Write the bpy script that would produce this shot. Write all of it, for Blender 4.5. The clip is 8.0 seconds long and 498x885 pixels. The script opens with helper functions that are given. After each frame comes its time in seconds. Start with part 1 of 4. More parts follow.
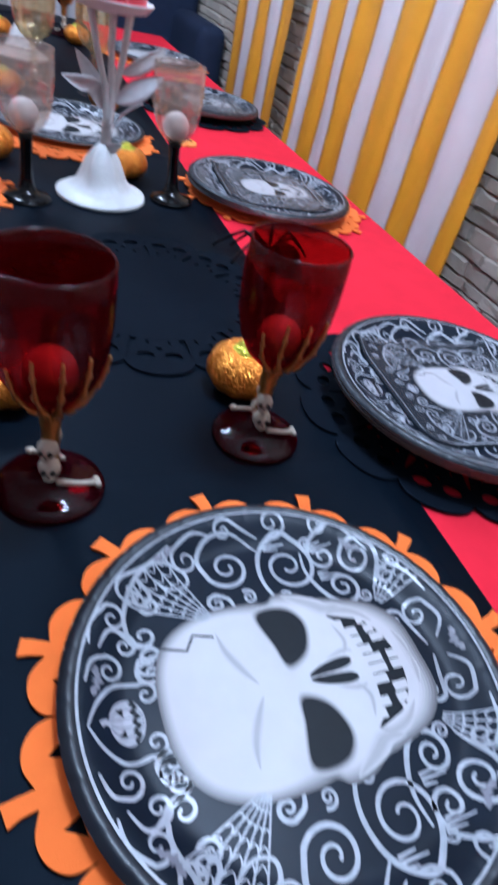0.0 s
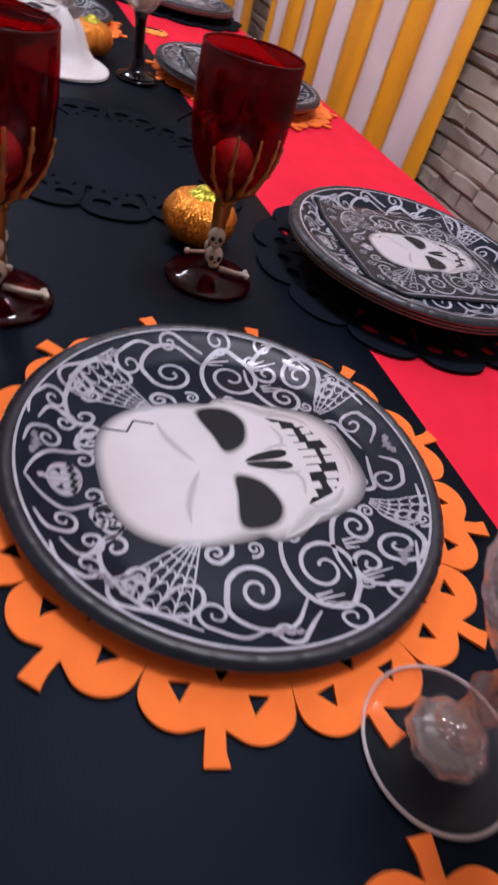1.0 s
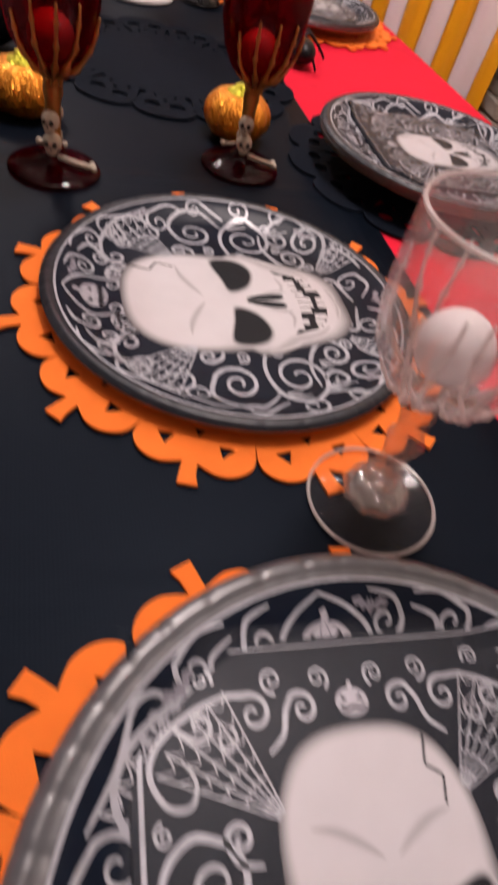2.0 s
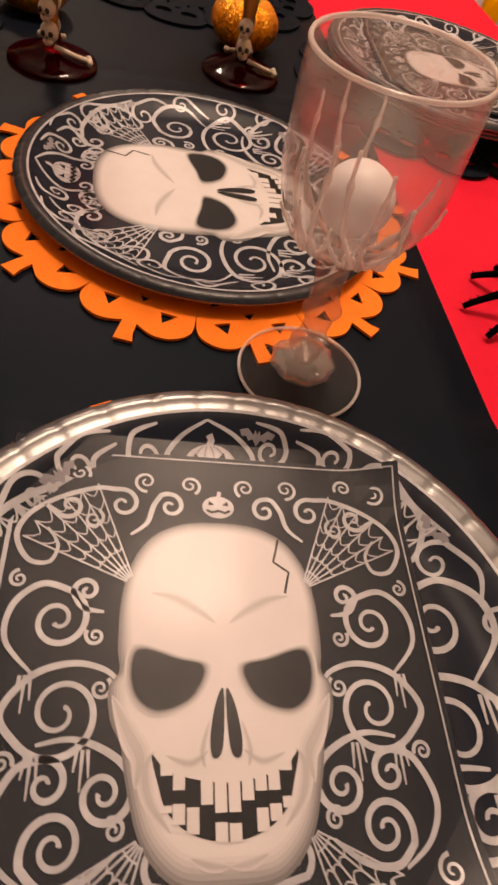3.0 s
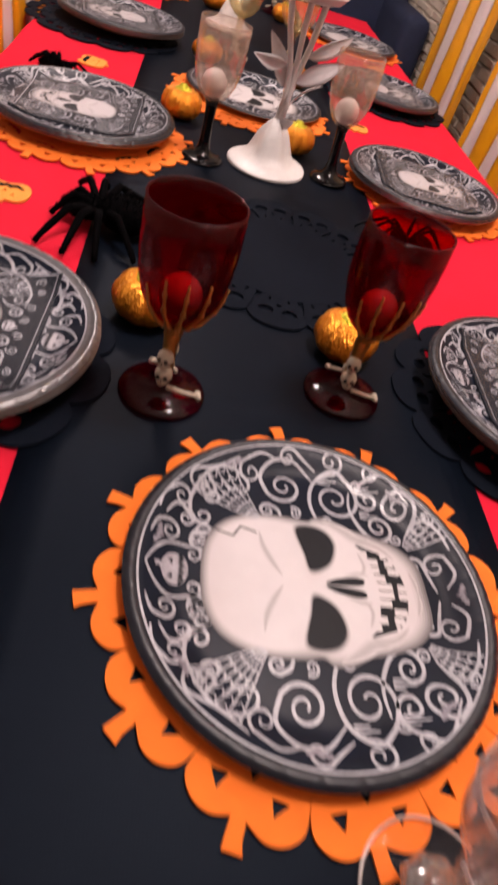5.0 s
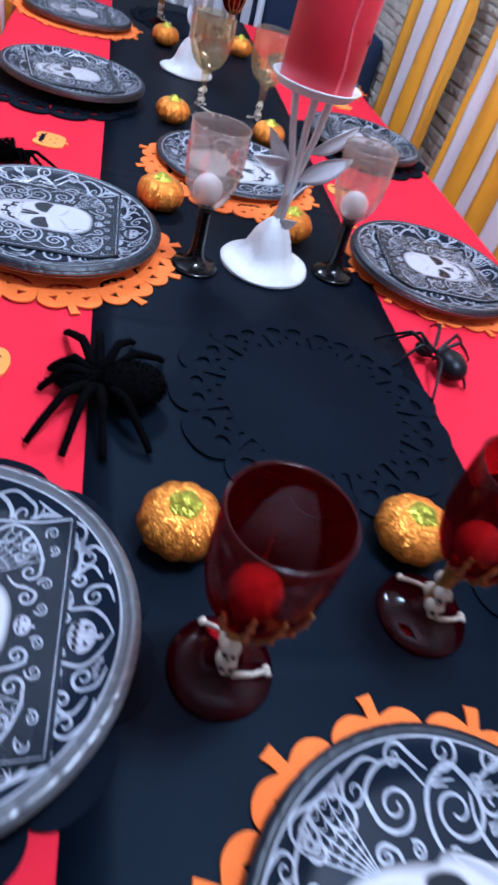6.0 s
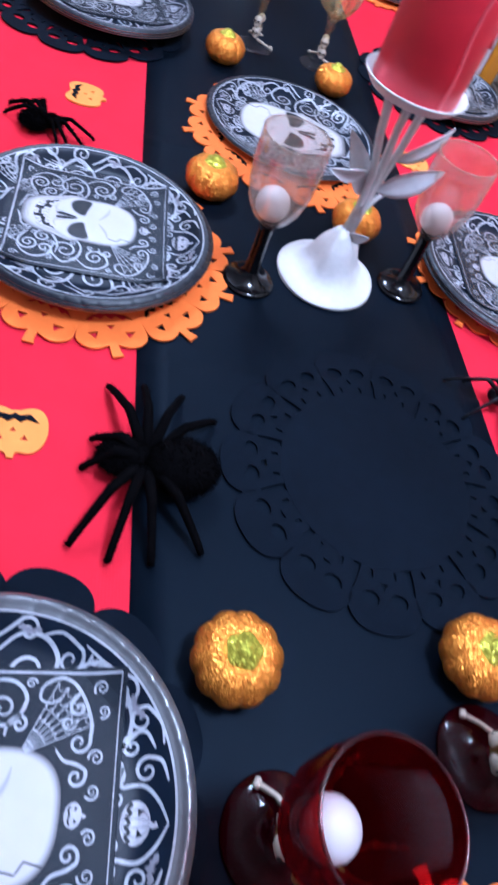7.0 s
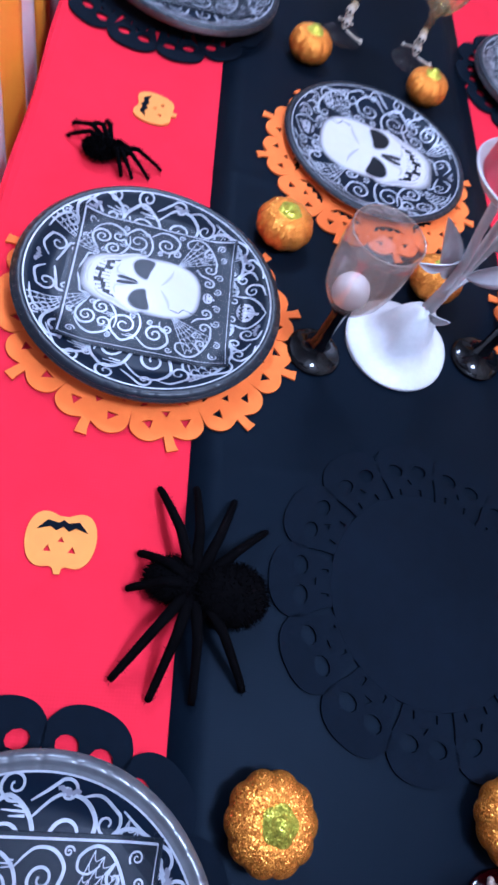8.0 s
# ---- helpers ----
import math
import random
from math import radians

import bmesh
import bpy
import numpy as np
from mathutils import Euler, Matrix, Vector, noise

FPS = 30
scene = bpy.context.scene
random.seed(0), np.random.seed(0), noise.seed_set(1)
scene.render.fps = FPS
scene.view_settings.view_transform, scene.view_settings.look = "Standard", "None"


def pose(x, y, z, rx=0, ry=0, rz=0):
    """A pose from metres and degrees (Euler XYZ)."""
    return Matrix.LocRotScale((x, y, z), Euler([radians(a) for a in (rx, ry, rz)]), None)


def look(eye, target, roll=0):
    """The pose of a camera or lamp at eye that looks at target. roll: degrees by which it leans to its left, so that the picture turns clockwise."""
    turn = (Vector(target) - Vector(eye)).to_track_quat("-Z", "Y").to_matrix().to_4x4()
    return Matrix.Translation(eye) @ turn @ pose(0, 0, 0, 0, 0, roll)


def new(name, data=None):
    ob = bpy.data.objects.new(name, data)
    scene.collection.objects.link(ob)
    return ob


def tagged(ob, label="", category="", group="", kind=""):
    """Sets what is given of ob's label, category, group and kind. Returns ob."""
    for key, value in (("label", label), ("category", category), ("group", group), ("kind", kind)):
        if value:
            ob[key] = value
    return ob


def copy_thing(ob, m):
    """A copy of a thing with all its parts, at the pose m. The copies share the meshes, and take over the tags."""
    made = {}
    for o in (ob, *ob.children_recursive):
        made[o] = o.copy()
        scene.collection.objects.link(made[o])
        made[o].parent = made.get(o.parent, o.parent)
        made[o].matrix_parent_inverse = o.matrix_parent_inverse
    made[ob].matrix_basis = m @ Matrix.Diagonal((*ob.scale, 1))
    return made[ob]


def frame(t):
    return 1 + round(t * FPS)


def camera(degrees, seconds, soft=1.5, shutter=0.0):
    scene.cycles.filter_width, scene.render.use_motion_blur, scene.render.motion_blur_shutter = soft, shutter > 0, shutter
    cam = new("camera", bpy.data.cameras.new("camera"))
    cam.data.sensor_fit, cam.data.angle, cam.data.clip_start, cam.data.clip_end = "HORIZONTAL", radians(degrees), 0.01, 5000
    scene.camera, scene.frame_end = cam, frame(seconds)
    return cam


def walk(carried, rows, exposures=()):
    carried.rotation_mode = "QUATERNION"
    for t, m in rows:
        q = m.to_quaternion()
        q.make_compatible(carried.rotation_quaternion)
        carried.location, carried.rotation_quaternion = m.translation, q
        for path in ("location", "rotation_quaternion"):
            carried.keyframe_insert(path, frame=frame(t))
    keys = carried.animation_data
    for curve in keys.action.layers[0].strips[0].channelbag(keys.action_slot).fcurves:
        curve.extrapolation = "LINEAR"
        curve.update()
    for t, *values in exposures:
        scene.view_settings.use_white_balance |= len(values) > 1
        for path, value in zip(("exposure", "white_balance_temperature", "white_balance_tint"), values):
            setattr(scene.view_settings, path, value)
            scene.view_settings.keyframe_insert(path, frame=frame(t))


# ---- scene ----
cam = camera(45.1, 8.0, soft=2.7, shutter=0.5)
PATH = [
    (0, (-0.165, -0.144, 1.092), (0.6, 1.21, -0.165), 15.4),
    (0.5, (-0.159, -0.174, 1.036), (0.71, 1.069, -0.267), 18.3),
    (1, (-0.157, -0.231, 1.026), (0.679, 0.999, -0.311), 20.1),
    (1.2, (-0.157, -0.257, 1.025), (0.587, 1.004, -0.338), 19.2),
    (1.5, (-0.153, -0.297, 1.04), (0.508, 1.021, -0.312), 16.5),
    (2, (-0.141, -0.363, 1.024), (0.472, 0.851, -0.443), 17.9),
    (2.2, (-0.13, -0.387, 1.016), (0.478, 0.788, -0.485), 19.1),
    (3.3, (-0.079, -0.438, 1.016), (0.374, 0.701, -0.565), 20.1),
    (3.5, (-0.08, -0.43, 1.029), (0.404, 0.697, -0.551), 22.7),
    (4, (-0.093, -0.381, 1.054), (0.441, 0.764, -0.496), 26.7),
    (4.5, (-0.115, -0.319, 1.091), (0.267, 1.026, -0.339), 20.4),
    (4.7, (-0.133, -0.286, 1.101), (0.238, 1.089, -0.304), 19.9),
    (5.8, (-0.224, -0.053, 1.17), (0.335, 1.343, -0.148), 19.9),
    (6, (-0.244, 0.005, 1.171), (0.304, 1.366, -0.188), 19.6),
    (6.5, (-0.259, 0.102, 1.194), (0.289, 1.354, -0.266), 20.8),
    (7, (-0.286, 0.188, 1.23), (0.251, 1.29, -0.351), 26.4),
    (7.5, (-0.309, 0.268, 1.277), (0.173, 1.359, -0.329), 27.5),
    (8, (-0.322, 0.355, 1.287), (0.14, 1.259, -0.437), 32.7),
]
walk(cam, [(t, look(eye, target, roll)) for t, eye, target, roll in PATH],
     exposures=[(0.0, -0.22, 4420, 6), (0.6, -0.32, 5450, 18), (1.2, -0.46, 5600, 24), (2.0, -0.34, 6600, 24), (3.3, -0.38, 9900, 30),
                (4.5, -0.31, 9900, 31), (4.8, -0.25, 8200, 30), (5.8, -0.08, 4750, 14), (6.0, 0.0, 4380, 10), (6.5, 0.08, 4270, 10), (7.1, 0.10, 4450, 16), (7.5, 0.08, 4950, 24), (8.0, 0.0, 4250, 16)])

# ---- light: a closed room with one inferred ceiling lamp and one added, both unseen ----
TOP = 0.75          # table top
world = bpy.data.worlds.new("world")
world.use_nodes = True
world.node_tree.nodes["Background"].inputs[0].default_value = (0.6, 0.65, 0.8, 1)
world.node_tree.nodes["Background"].inputs[1].default_value = 0.02
scene.world = world


def round_lamp(name, x, y, z, radius, watts, colour):
    data = bpy.data.lights.new(name, "POINT")
    data.shadow_soft_size, data.energy, data.color = radius, watts, colour
    ob = new(name, data)
    ob.matrix_world = pose(x, y, z)
    return ob


round_lamp("ceiling_lamp_light", 0.18, 0.30, 2.22, 0.14, 62, (1.0, 0.93, 0.86))
# second lamp: added out of view to brighten the striped sheets and far table
round_lamp("ceiling_lamp_light", -0.32, 1.9, 2.22, 0.14, 47, (1.0, 0.93, 0.86))


# ---- materials ----
def material(name, base=(0.5, 0.5, 0.5), rough=0.5, metal=0.0, spread=0.12, scale=40.0, bump=0.0, bump_scale=400.0,
             coat=0.0, sheen=0.0, random_piece=0.0, subsurface=0.0, emission=0.0):
    """A Principled surface with colour variation at two scales and a fine relief."""
    m = bpy.data.materials.new(name)
    m.use_nodes = True
    t = m.node_tree
    n, b = t.nodes, t.nodes["Principled BSDF"]
    b.inputs["Roughness"].default_value, b.inputs["Metallic"].default_value = rough, metal
    b.inputs["Coat Weight"].default_value, b.inputs["Coat Roughness"].default_value = coat, 0.12
    b.inputs["Sheen Weight"].default_value = sheen
    b.inputs["Subsurface Weight"].default_value = subsurface
    if subsurface:
        b.inputs["Subsurface Radius"].default_value = (0.02, 0.004, 0.003)
    if emission:
        b.inputs["Emission Color"].default_value = (*base, 1)
        b.inputs["Emission Strength"].default_value = emission
    where = n.new("ShaderNodeTexCoord")
    big, small, ramp = n.new("ShaderNodeTexNoise"), n.new("ShaderNodeTexNoise"), n.new("ShaderNodeValToRGB")
    big.inputs["Scale"].default_value, small.inputs["Scale"].default_value = scale * 0.15, scale
    big.inputs["Detail"].default_value, small.inputs["Detail"].default_value = 3, 5
    add = n.new("ShaderNodeMath")
    add.operation = "ADD"
    half = n.new("ShaderNodeMath")
    half.operation = "MULTIPLY"
    half.inputs[1].default_value = 0.5
    for s in (big, small):
        t.links.new(where.outputs["Object"], s.inputs["Vector"])
    t.links.new(big.outputs["Fac"], add.inputs[0])
    t.links.new(small.outputs["Fac"], add.inputs[1])
    t.links.new(add.outputs[0], half.inputs[0])
    fac = half.outputs[0]
    if random_piece:
        info, mixed = n.new("ShaderNodeObjectInfo"), n.new("ShaderNodeMix")
        mixed.data_type = "FLOAT"
        mixed.inputs[0].default_value = random_piece
        t.links.new(fac, mixed.inputs[2])
        t.links.new(info.outputs["Random"], mixed.inputs[3])
        fac = mixed.outputs[0]
    e = ramp.color_ramp.elements
    e[0].position, e[1].position = 0.3, 0.7
    e[0].color = (*[c * (1 - spread) for c in base], 1)
    e[1].color = (*[min(1, c * (1 + spread)) for c in base], 1)
    t.links.new(fac, ramp.inputs[0])
    t.links.new(ramp.outputs[0], b.inputs["Base Color"])
    if bump:
        grain, relief = n.new("ShaderNodeTexNoise"), n.new("ShaderNodeBump")
        grain.inputs["Scale"].default_value, grain.inputs["Detail"].default_value = bump_scale, 4
        relief.inputs["Strength"].default_value, relief.inputs["Distance"].default_value = bump, 0.002
        t.links.new(where.outputs["Object"], grain.inputs["Vector"])
        t.links.new(grain.outputs["Fac"], relief.inputs["Height"])
        t.links.new(relief.outputs[0], b.inputs["Normal"])
    return m


def cloth(name, base, rough, weave=900.0, sheen=0.0, depth=0.25):
    """Woven fabric: two crossing bands of threads as relief, and soft creases."""
    m = material(name, base, rough, spread=0.10, scale=25, sheen=sheen)
    m.node_tree.nodes["Principled BSDF"].inputs["Specular IOR Level"].default_value = 0.08
    t = m.node_tree
    n, b = t.nodes, t.nodes["Principled BSDF"]
    where, relief, total = n.new("ShaderNodeTexCoord"), n.new("ShaderNodeBump"), n.new("ShaderNodeMath")
    total.operation = "ADD"
    for i, axis in enumerate("XY"):
        w = n.new("ShaderNodeTexWave")
        w.bands_direction, w.inputs["Scale"].default_value = axis, weave / 6.3
        w.inputs["Distortion"].default_value = 0.6
        t.links.new(where.outputs["Object"], w.inputs["Vector"])
        t.links.new(w.outputs["Fac"], total.inputs[i])
    relief.inputs["Strength"].default_value, relief.inputs["Distance"].default_value = depth, 0.0006
    t.links.new(total.outputs[0], relief.inputs["Height"])
    t.links.new(relief.outputs[0], b.inputs["Normal"])
    return m


def glitter(name, base, dark, size=900.0, rough=0.28):
    """Foil flakes: each cell of a fine Voronoi leans its own way."""
    m = bpy.data.materials.new(name)
    m.use_nodes = True
    t = m.node_tree
    n, b = t.nodes, t.nodes["Principled BSDF"]
    b.inputs["Metallic"].default_value, b.inputs["Roughness"].default_value = 0.7, rough
    where, cells, mix = n.new("ShaderNodeTexCoord"), n.new("ShaderNodeTexVoronoi"), n.new("ShaderNodeMix")
    cells.inputs["Scale"].default_value = size
    mix.data_type = "RGBA"
    mix.inputs[6].default_value, mix.inputs[7].default_value = (*dark, 1), (*base, 1)
    split, geo, lean, tilt, sub = (n.new("ShaderNodeSeparateColor"), n.new("ShaderNodeNewGeometry"), n.new("ShaderNodeVectorMath"),
                                   n.new("ShaderNodeVectorMath"), n.new("ShaderNodeVectorMath"))
    sub.operation, sub.inputs[1].default_value = "SUBTRACT", (0.5, 0.5, 0.5)
    tilt.operation, tilt.inputs[3].default_value = "SCALE", 0.95
    lean.operation = "ADD"
    unit = n.new("ShaderNodeVectorMath")
    unit.operation = "NORMALIZE"
    t.links.new(where.outputs["Object"], cells.inputs["Vector"])
    t.links.new(cells.outputs["Color"], split.inputs[0])
    t.links.new(split.outputs[0], mix.inputs[0])
    t.links.new(mix.outputs[2], b.inputs["Base Color"])
    t.links.new(cells.outputs["Color"], sub.inputs[0])
    t.links.new(sub.outputs[0], tilt.inputs[0])
    t.links.new(geo.outputs["Normal"], lean.inputs[0])
    t.links.new(tilt.outputs[0], lean.inputs[1])
    t.links.new(lean.outputs[0], unit.inputs[0])
    t.links.new(unit.outputs[0], b.inputs["Normal"])
    return m


def clear(name, colour, edge=0.55, rough=0.03, face=0.035, haze=0.0, cloud=(0.8, 0.8, 0.8)):
    """Thin clear or tinted plastic: light passes through, and the gloss grows towards the outline."""
    m = bpy.data.materials.new(name)
    m.use_nodes = True
    t = m.node_tree
    n = t.nodes
    n.remove(n["Principled BSDF"])
    through_it, mirror, mix, facing, power, much = (n.new("ShaderNodeBsdfTransparent"), n.new("ShaderNodeBsdfGlossy"), n.new("ShaderNodeMixShader"),
                                                    n.new("ShaderNodeLayerWeight"), n.new("ShaderNodeMath"), n.new("ShaderNodeMath"))
    through_it.inputs[0].default_value = (*colour, 1)
    mirror.inputs["Roughness"].default_value = rough
    facing.inputs["Blend"].default_value = 0.5
    power.operation, power.inputs[1].default_value = "POWER", 4.0
    much.operation, much.inputs[1].default_value, much.inputs[2].default_value = "MULTIPLY_ADD", edge, face
    t.links.new(facing.outputs["Facing"], power.inputs[0])
    t.links.new(power.outputs[0], much.inputs[0])
    t.links.new(much.outputs[0], mix.inputs[0])
    t.links.new(through_it.outputs[0], mix.inputs[1])
    t.links.new(mirror.outputs[0], mix.inputs[2])
    # haze mixes in a milky colour, partly standing for reflections and refracted light
    milk, blend, patch, span = n.new("ShaderNodeBsdfDiffuse"), n.new("ShaderNodeMixShader"), n.new("ShaderNodeTexNoise"), n.new("ShaderNodeMapRange")
    milk.inputs[0].default_value = (*cloud, 1)
    glow, body = n.new("ShaderNodeBsdfTranslucent"), n.new("ShaderNodeMixShader")
    glow.inputs[0].default_value, body.inputs[0].default_value = (*cloud, 1), 0.5
    t.links.new(milk.outputs[0], body.inputs[1])
    t.links.new(glow.outputs[0], body.inputs[2])
    patch.inputs["Scale"].default_value = 70.0
    span.inputs[3].default_value, span.inputs[4].default_value = haze * 0.5, haze * 1.5
    t.links.new(patch.outputs["Fac"], span.inputs[0])
    t.links.new(span.outputs[0], blend.inputs[0])
    t.links.new(mix.outputs[0], blend.inputs[1])
    t.links.new(body.outputs[0], blend.inputs[2])
    t.links.new(blend.outputs[0], n["Material Output"].inputs[0])
    return m


RED_CLOTH = cloth("red_tablecloth", (0.72, 0.018, 0.042), 0.8, 700, depth=0.06)
BLACK_CLOTH = cloth("black_runner_cloth", (0.0030, 0.0054, 0.0104), 0.50, 900, depth=0.03)
BLACK_CLOTH.node_tree.nodes["Principled BSDF"].inputs["Specular IOR Level"].default_value = 0.075
BLACK_CLOTH.node_tree.nodes["Principled BSDF"].inputs["Specular Tint"].default_value = (0.62, 0.78, 1.0, 1)
ORANGE_FELT = material("orange_felt", (0.95, 0.20, 0.015), 0.85, spread=0.08, scale=60, bump=0.25, bump_scale=1500)
BLACK_FELT = material("black_felt", (0.0030, 0.0060, 0.0125), 0.85, spread=0.2, scale=60, bump=0.3, bump_scale=1500)
BLACK_FELT.node_tree.nodes["Principled BSDF"].inputs["Specular IOR Level"].default_value = 0.10
PAPER_BLACK = material("black_printed_card", (0.0030, 0.0072, 0.0175), 0.37, spread=0.25, scale=90)
PAPER_BLACK.node_tree.nodes["Principled BSDF"].inputs["Specular IOR Level"].default_value = 0.17
PAPER_BACK = material("grey_card_back", (0.30, 0.23, 0.18), 0.6, spread=0.15, scale=80, bump=0.1)
PAPER_RIM = material("glossy_plate_rim", (0.006, 0.010, 0.018), 0.42, spread=0.3, scale=120, coat=0.10)
PAPER_RIM.node_tree.nodes["Principled BSDF"].inputs["Coat Roughness"].default_value = 0.28
# lit copy of the plate rim: lamp reflection put into a paler base colour
LIT_RIM = material("lit_plate_rim", (0.065, 0.07, 0.08), 0.28, spread=0.35, scale=120, coat=0.5)
LIT_RIM.node_tree.nodes["Principled BSDF"].inputs["Specular IOR Level"].default_value = 0.9
LIT_RIM.node_tree.nodes["Principled BSDF"].inputs["Coat Roughness"].default_value = 0.34
PRINT_WHITE = material("white_print", (0.41, 0.43, 0.48), 0.4, spread=0.3, scale=160, coat=0.15)
PRINT_GREY = material("grey_print", (0.22, 0.22, 0.26), 0.35, spread=0.35, scale=150, coat=0.3)
PRINT_PALE = material("pale_print", (0.42, 0.42, 0.47), 0.4, spread=0.3, scale=160)
INK = material("black_ink", (0.005, 0.007, 0.011), 0.5, spread=0.2, scale=100)
INK.node_tree.nodes["Principled BSDF"].inputs["Specular IOR Level"].default_value = 0.2
SKULL_TONES = [material("skull_print_tone", (v, v * 0.985, v * 1.03 - 0.02 * v * v), 0.5, spread=0.05, scale=60, coat=0.06) for v in (0.14, 0.22, 0.32, 0.41, 0.49, 0.555, 0.60)]
SKULL_LIGHT = SKULL_TONES[-1]
NAPKIN_BLACK = material("black_printed_tissue", (0.0120, 0.0165, 0.0250), 0.55, spread=0.2, scale=90)
NAPKIN_BLACK.node_tree.nodes["Principled BSDF"].inputs["Specular IOR Level"].default_value = 0.15
FILM = clear("clear_wrapping_film", (0.97, 0.97, 0.98), 0.30, 0.32, 0.013)
RED_GLASS = clear("dark_red_acrylic", (0.56, 0.045, 0.045), 0.18, 0.05, 0.022, 0.10, (0.30, 0.010, 0.022))
# lip and foot: rim highlight and specular glow painted as diffuse cloud
RED_LIP = clear("dark_red_acrylic_lip", (0.58, 0.06, 0.07), 0.22, 0.12, 0.03, 0.08, (0.45, 0.06, 0.08))
RED_FOOT = clear("dark_red_acrylic_foot", (0.46, 0.015, 0.05), 0.15, 0.05, 0.025, 0.09, (0.22, 0.003, 0.03))
CLEAR_GLASS = clear("clear_acrylic", (0.965, 0.95, 0.95), 0.75, 0.05, 0.06, 0.07, (0.92, 0.87, 0.86))
# pale cloud paints the bright outlines of clear edges and moulded fingers
HAZY_GLINT = clear("hazy_acrylic_painted_glint", (0.97, 0.94, 0.93), 0.6, 0.12, 0.20, 0.50, (0.97, 0.93, 0.92))
KNUCKLE = clear("milky_acrylic_stem", (0.93, 0.86, 0.83), 0.6, 0.06, 0.10, 0.15, (0.80, 0.62, 0.54))
CLEAR_FOOT = clear("clear_acrylic_foot", (0.97, 0.96, 0.96), 0.40, 0.05, 0.014, 0.004)
BOSS = clear("rippled_acrylic", (0.98, 0.97, 0.97), 0.8, 0.05, 0.34, 0.14)
# the pale cloud colour stands in for part of the bowl's reflections
SMOKE_GLASS = clear("smoky_pink_acrylic", (0.965, 0.925, 0.895), 0.6, 0.06, 0.12, 0.10, (0.80, 0.68, 0.58))
AMBER_GLASS = clear("amber_acrylic", (0.985, 0.945, 0.83), 0.6, 0.08, 0.11, 0.06, (0.75, 0.62, 0.36))
GOLD = material("gold_paint", (0.46, 0.24, 0.06), 0.4, metal=0.8, spread=0.25, scale=150, bump=0.15)
BONE = material("ivory_plastic", (0.62, 0.56, 0.46), 0.45, spread=0.12, scale=120, bump=0.1)
BONE_DARK = material("dark_socket", (0.02, 0.016, 0.014), 0.6, spread=0.1)
BALL = material("white_plastic_ball", (0.86, 0.84, 0.85), 0.4, spread=0.03, scale=60)
GLOSS_BLACK = material("gloss_black_plastic", (0.004, 0.004, 0.005), 0.08, spread=0.1)
GLOSS_BLACK.node_tree.nodes["Principled BSDF"].inputs["Specular IOR Level"].default_value = 0.3
PUMPKIN = glitter("orange_gold_glitter", (1.0, 0.43, 0.04), (0.74, 0.20, 0.012), 1150, 0.32)
PUMPKIN_STEM = glitter("green_gold_glitter", (0.85, 0.80, 0.08), (0.42, 0.42, 0.02), 800, 0.36)
PLASTER = material("white_glitter_plaster", (0.74, 0.74, 0.74), 0.45, spread=0.08, scale=150, bump=0.14, bump_scale=160)
LEAF = material("silver_white_leaf", (0.64, 0.63, 0.65), 0.45, spread=0.15, scale=120, bump=0.2)
WAX = material("red_wax", (0.62, 0.015, 0.035), 0.42, spread=0.08, scale=40, bump=0.05, bump_scale=80, subsurface=0.15)
WAX_RUN = material("pale_wax_run", (0.72, 0.10, 0.12), 0.35, spread=0.08, scale=60)
FUR = material("black_fur", (0.0016, 0.0014, 0.0018), 0.9, spread=0.3, scale=200)
FUR.node_tree.nodes["Principled BSDF"].inputs["Specular IOR Level"].default_value = 0.03
SPIDER_GLOSS = material("shiny_black_rubber", (0.004, 0.004, 0.006), 0.38, spread=0.2)
SPIDER_GLOSS.node_tree.nodes["Principled BSDF"].inputs["Specular IOR Level"].default_value = 0.25
YELLOW = material("yellow_plastic_sheet", (0.95, 0.46, 0.012), 0.38, spread=0.06, scale=20, bump=0.15, bump_scale=60)
WHITE_SHEET = material("white_plastic_sheet", (0.88, 0.84, 0.84), 0.38, spread=0.04, scale=20, bump=0.15, bump_scale=60)
STONE = material("grey_split_stone", (0.54, 0.48, 0.40), 0.85, spread=0.16, scale=35, bump=0.8, bump_scale=90, random_piece=0.5)
MORTAR = material("dark_mortar", (0.34, 0.30, 0.25), 0.9, spread=0.2, scale=60, bump=0.5)
PLASTER_WALL = material("painted_plaster", (0.58, 0.55, 0.52), 0.8, spread=0.05, scale=8, bump=0.1)
FLOOR = material("wood_floor", (0.22, 0.14, 0.09), 0.45, spread=0.3, scale=12, bump=0.1)
WOOD = material("table_wood", (0.25, 0.16, 0.10), 0.5, spread=0.25, scale=30, bump=0.1)
NAVY = material("navy_upholstery", (0.012, 0.022, 0.06), 0.8, spread=0.2, scale=30, bump=0.3)
LAMP_GLASS = material("opal_lamp_glass", (1.0, 0.95, 0.88), 0.4, emission=3.0)


# ---- mesh helpers ----
def mesh(name, verts, faces, mat, parent=None, label="", smooth=False, at=None):
    data = bpy.data.meshes.new(name)
    data.from_pydata([tuple(v) for v in verts], [], faces)
    for m in mat if isinstance(mat, (list, tuple)) else [mat]:
        data.materials.append(m)
    data.validate()
    if smooth:
        data.polygons.foreach_set("use_smooth", [True] * len(data.polygons))
    ob = new(name, data)
    ob.parent = parent
    if at is not None:
        ob.matrix_basis = at
    return tagged(ob, label)


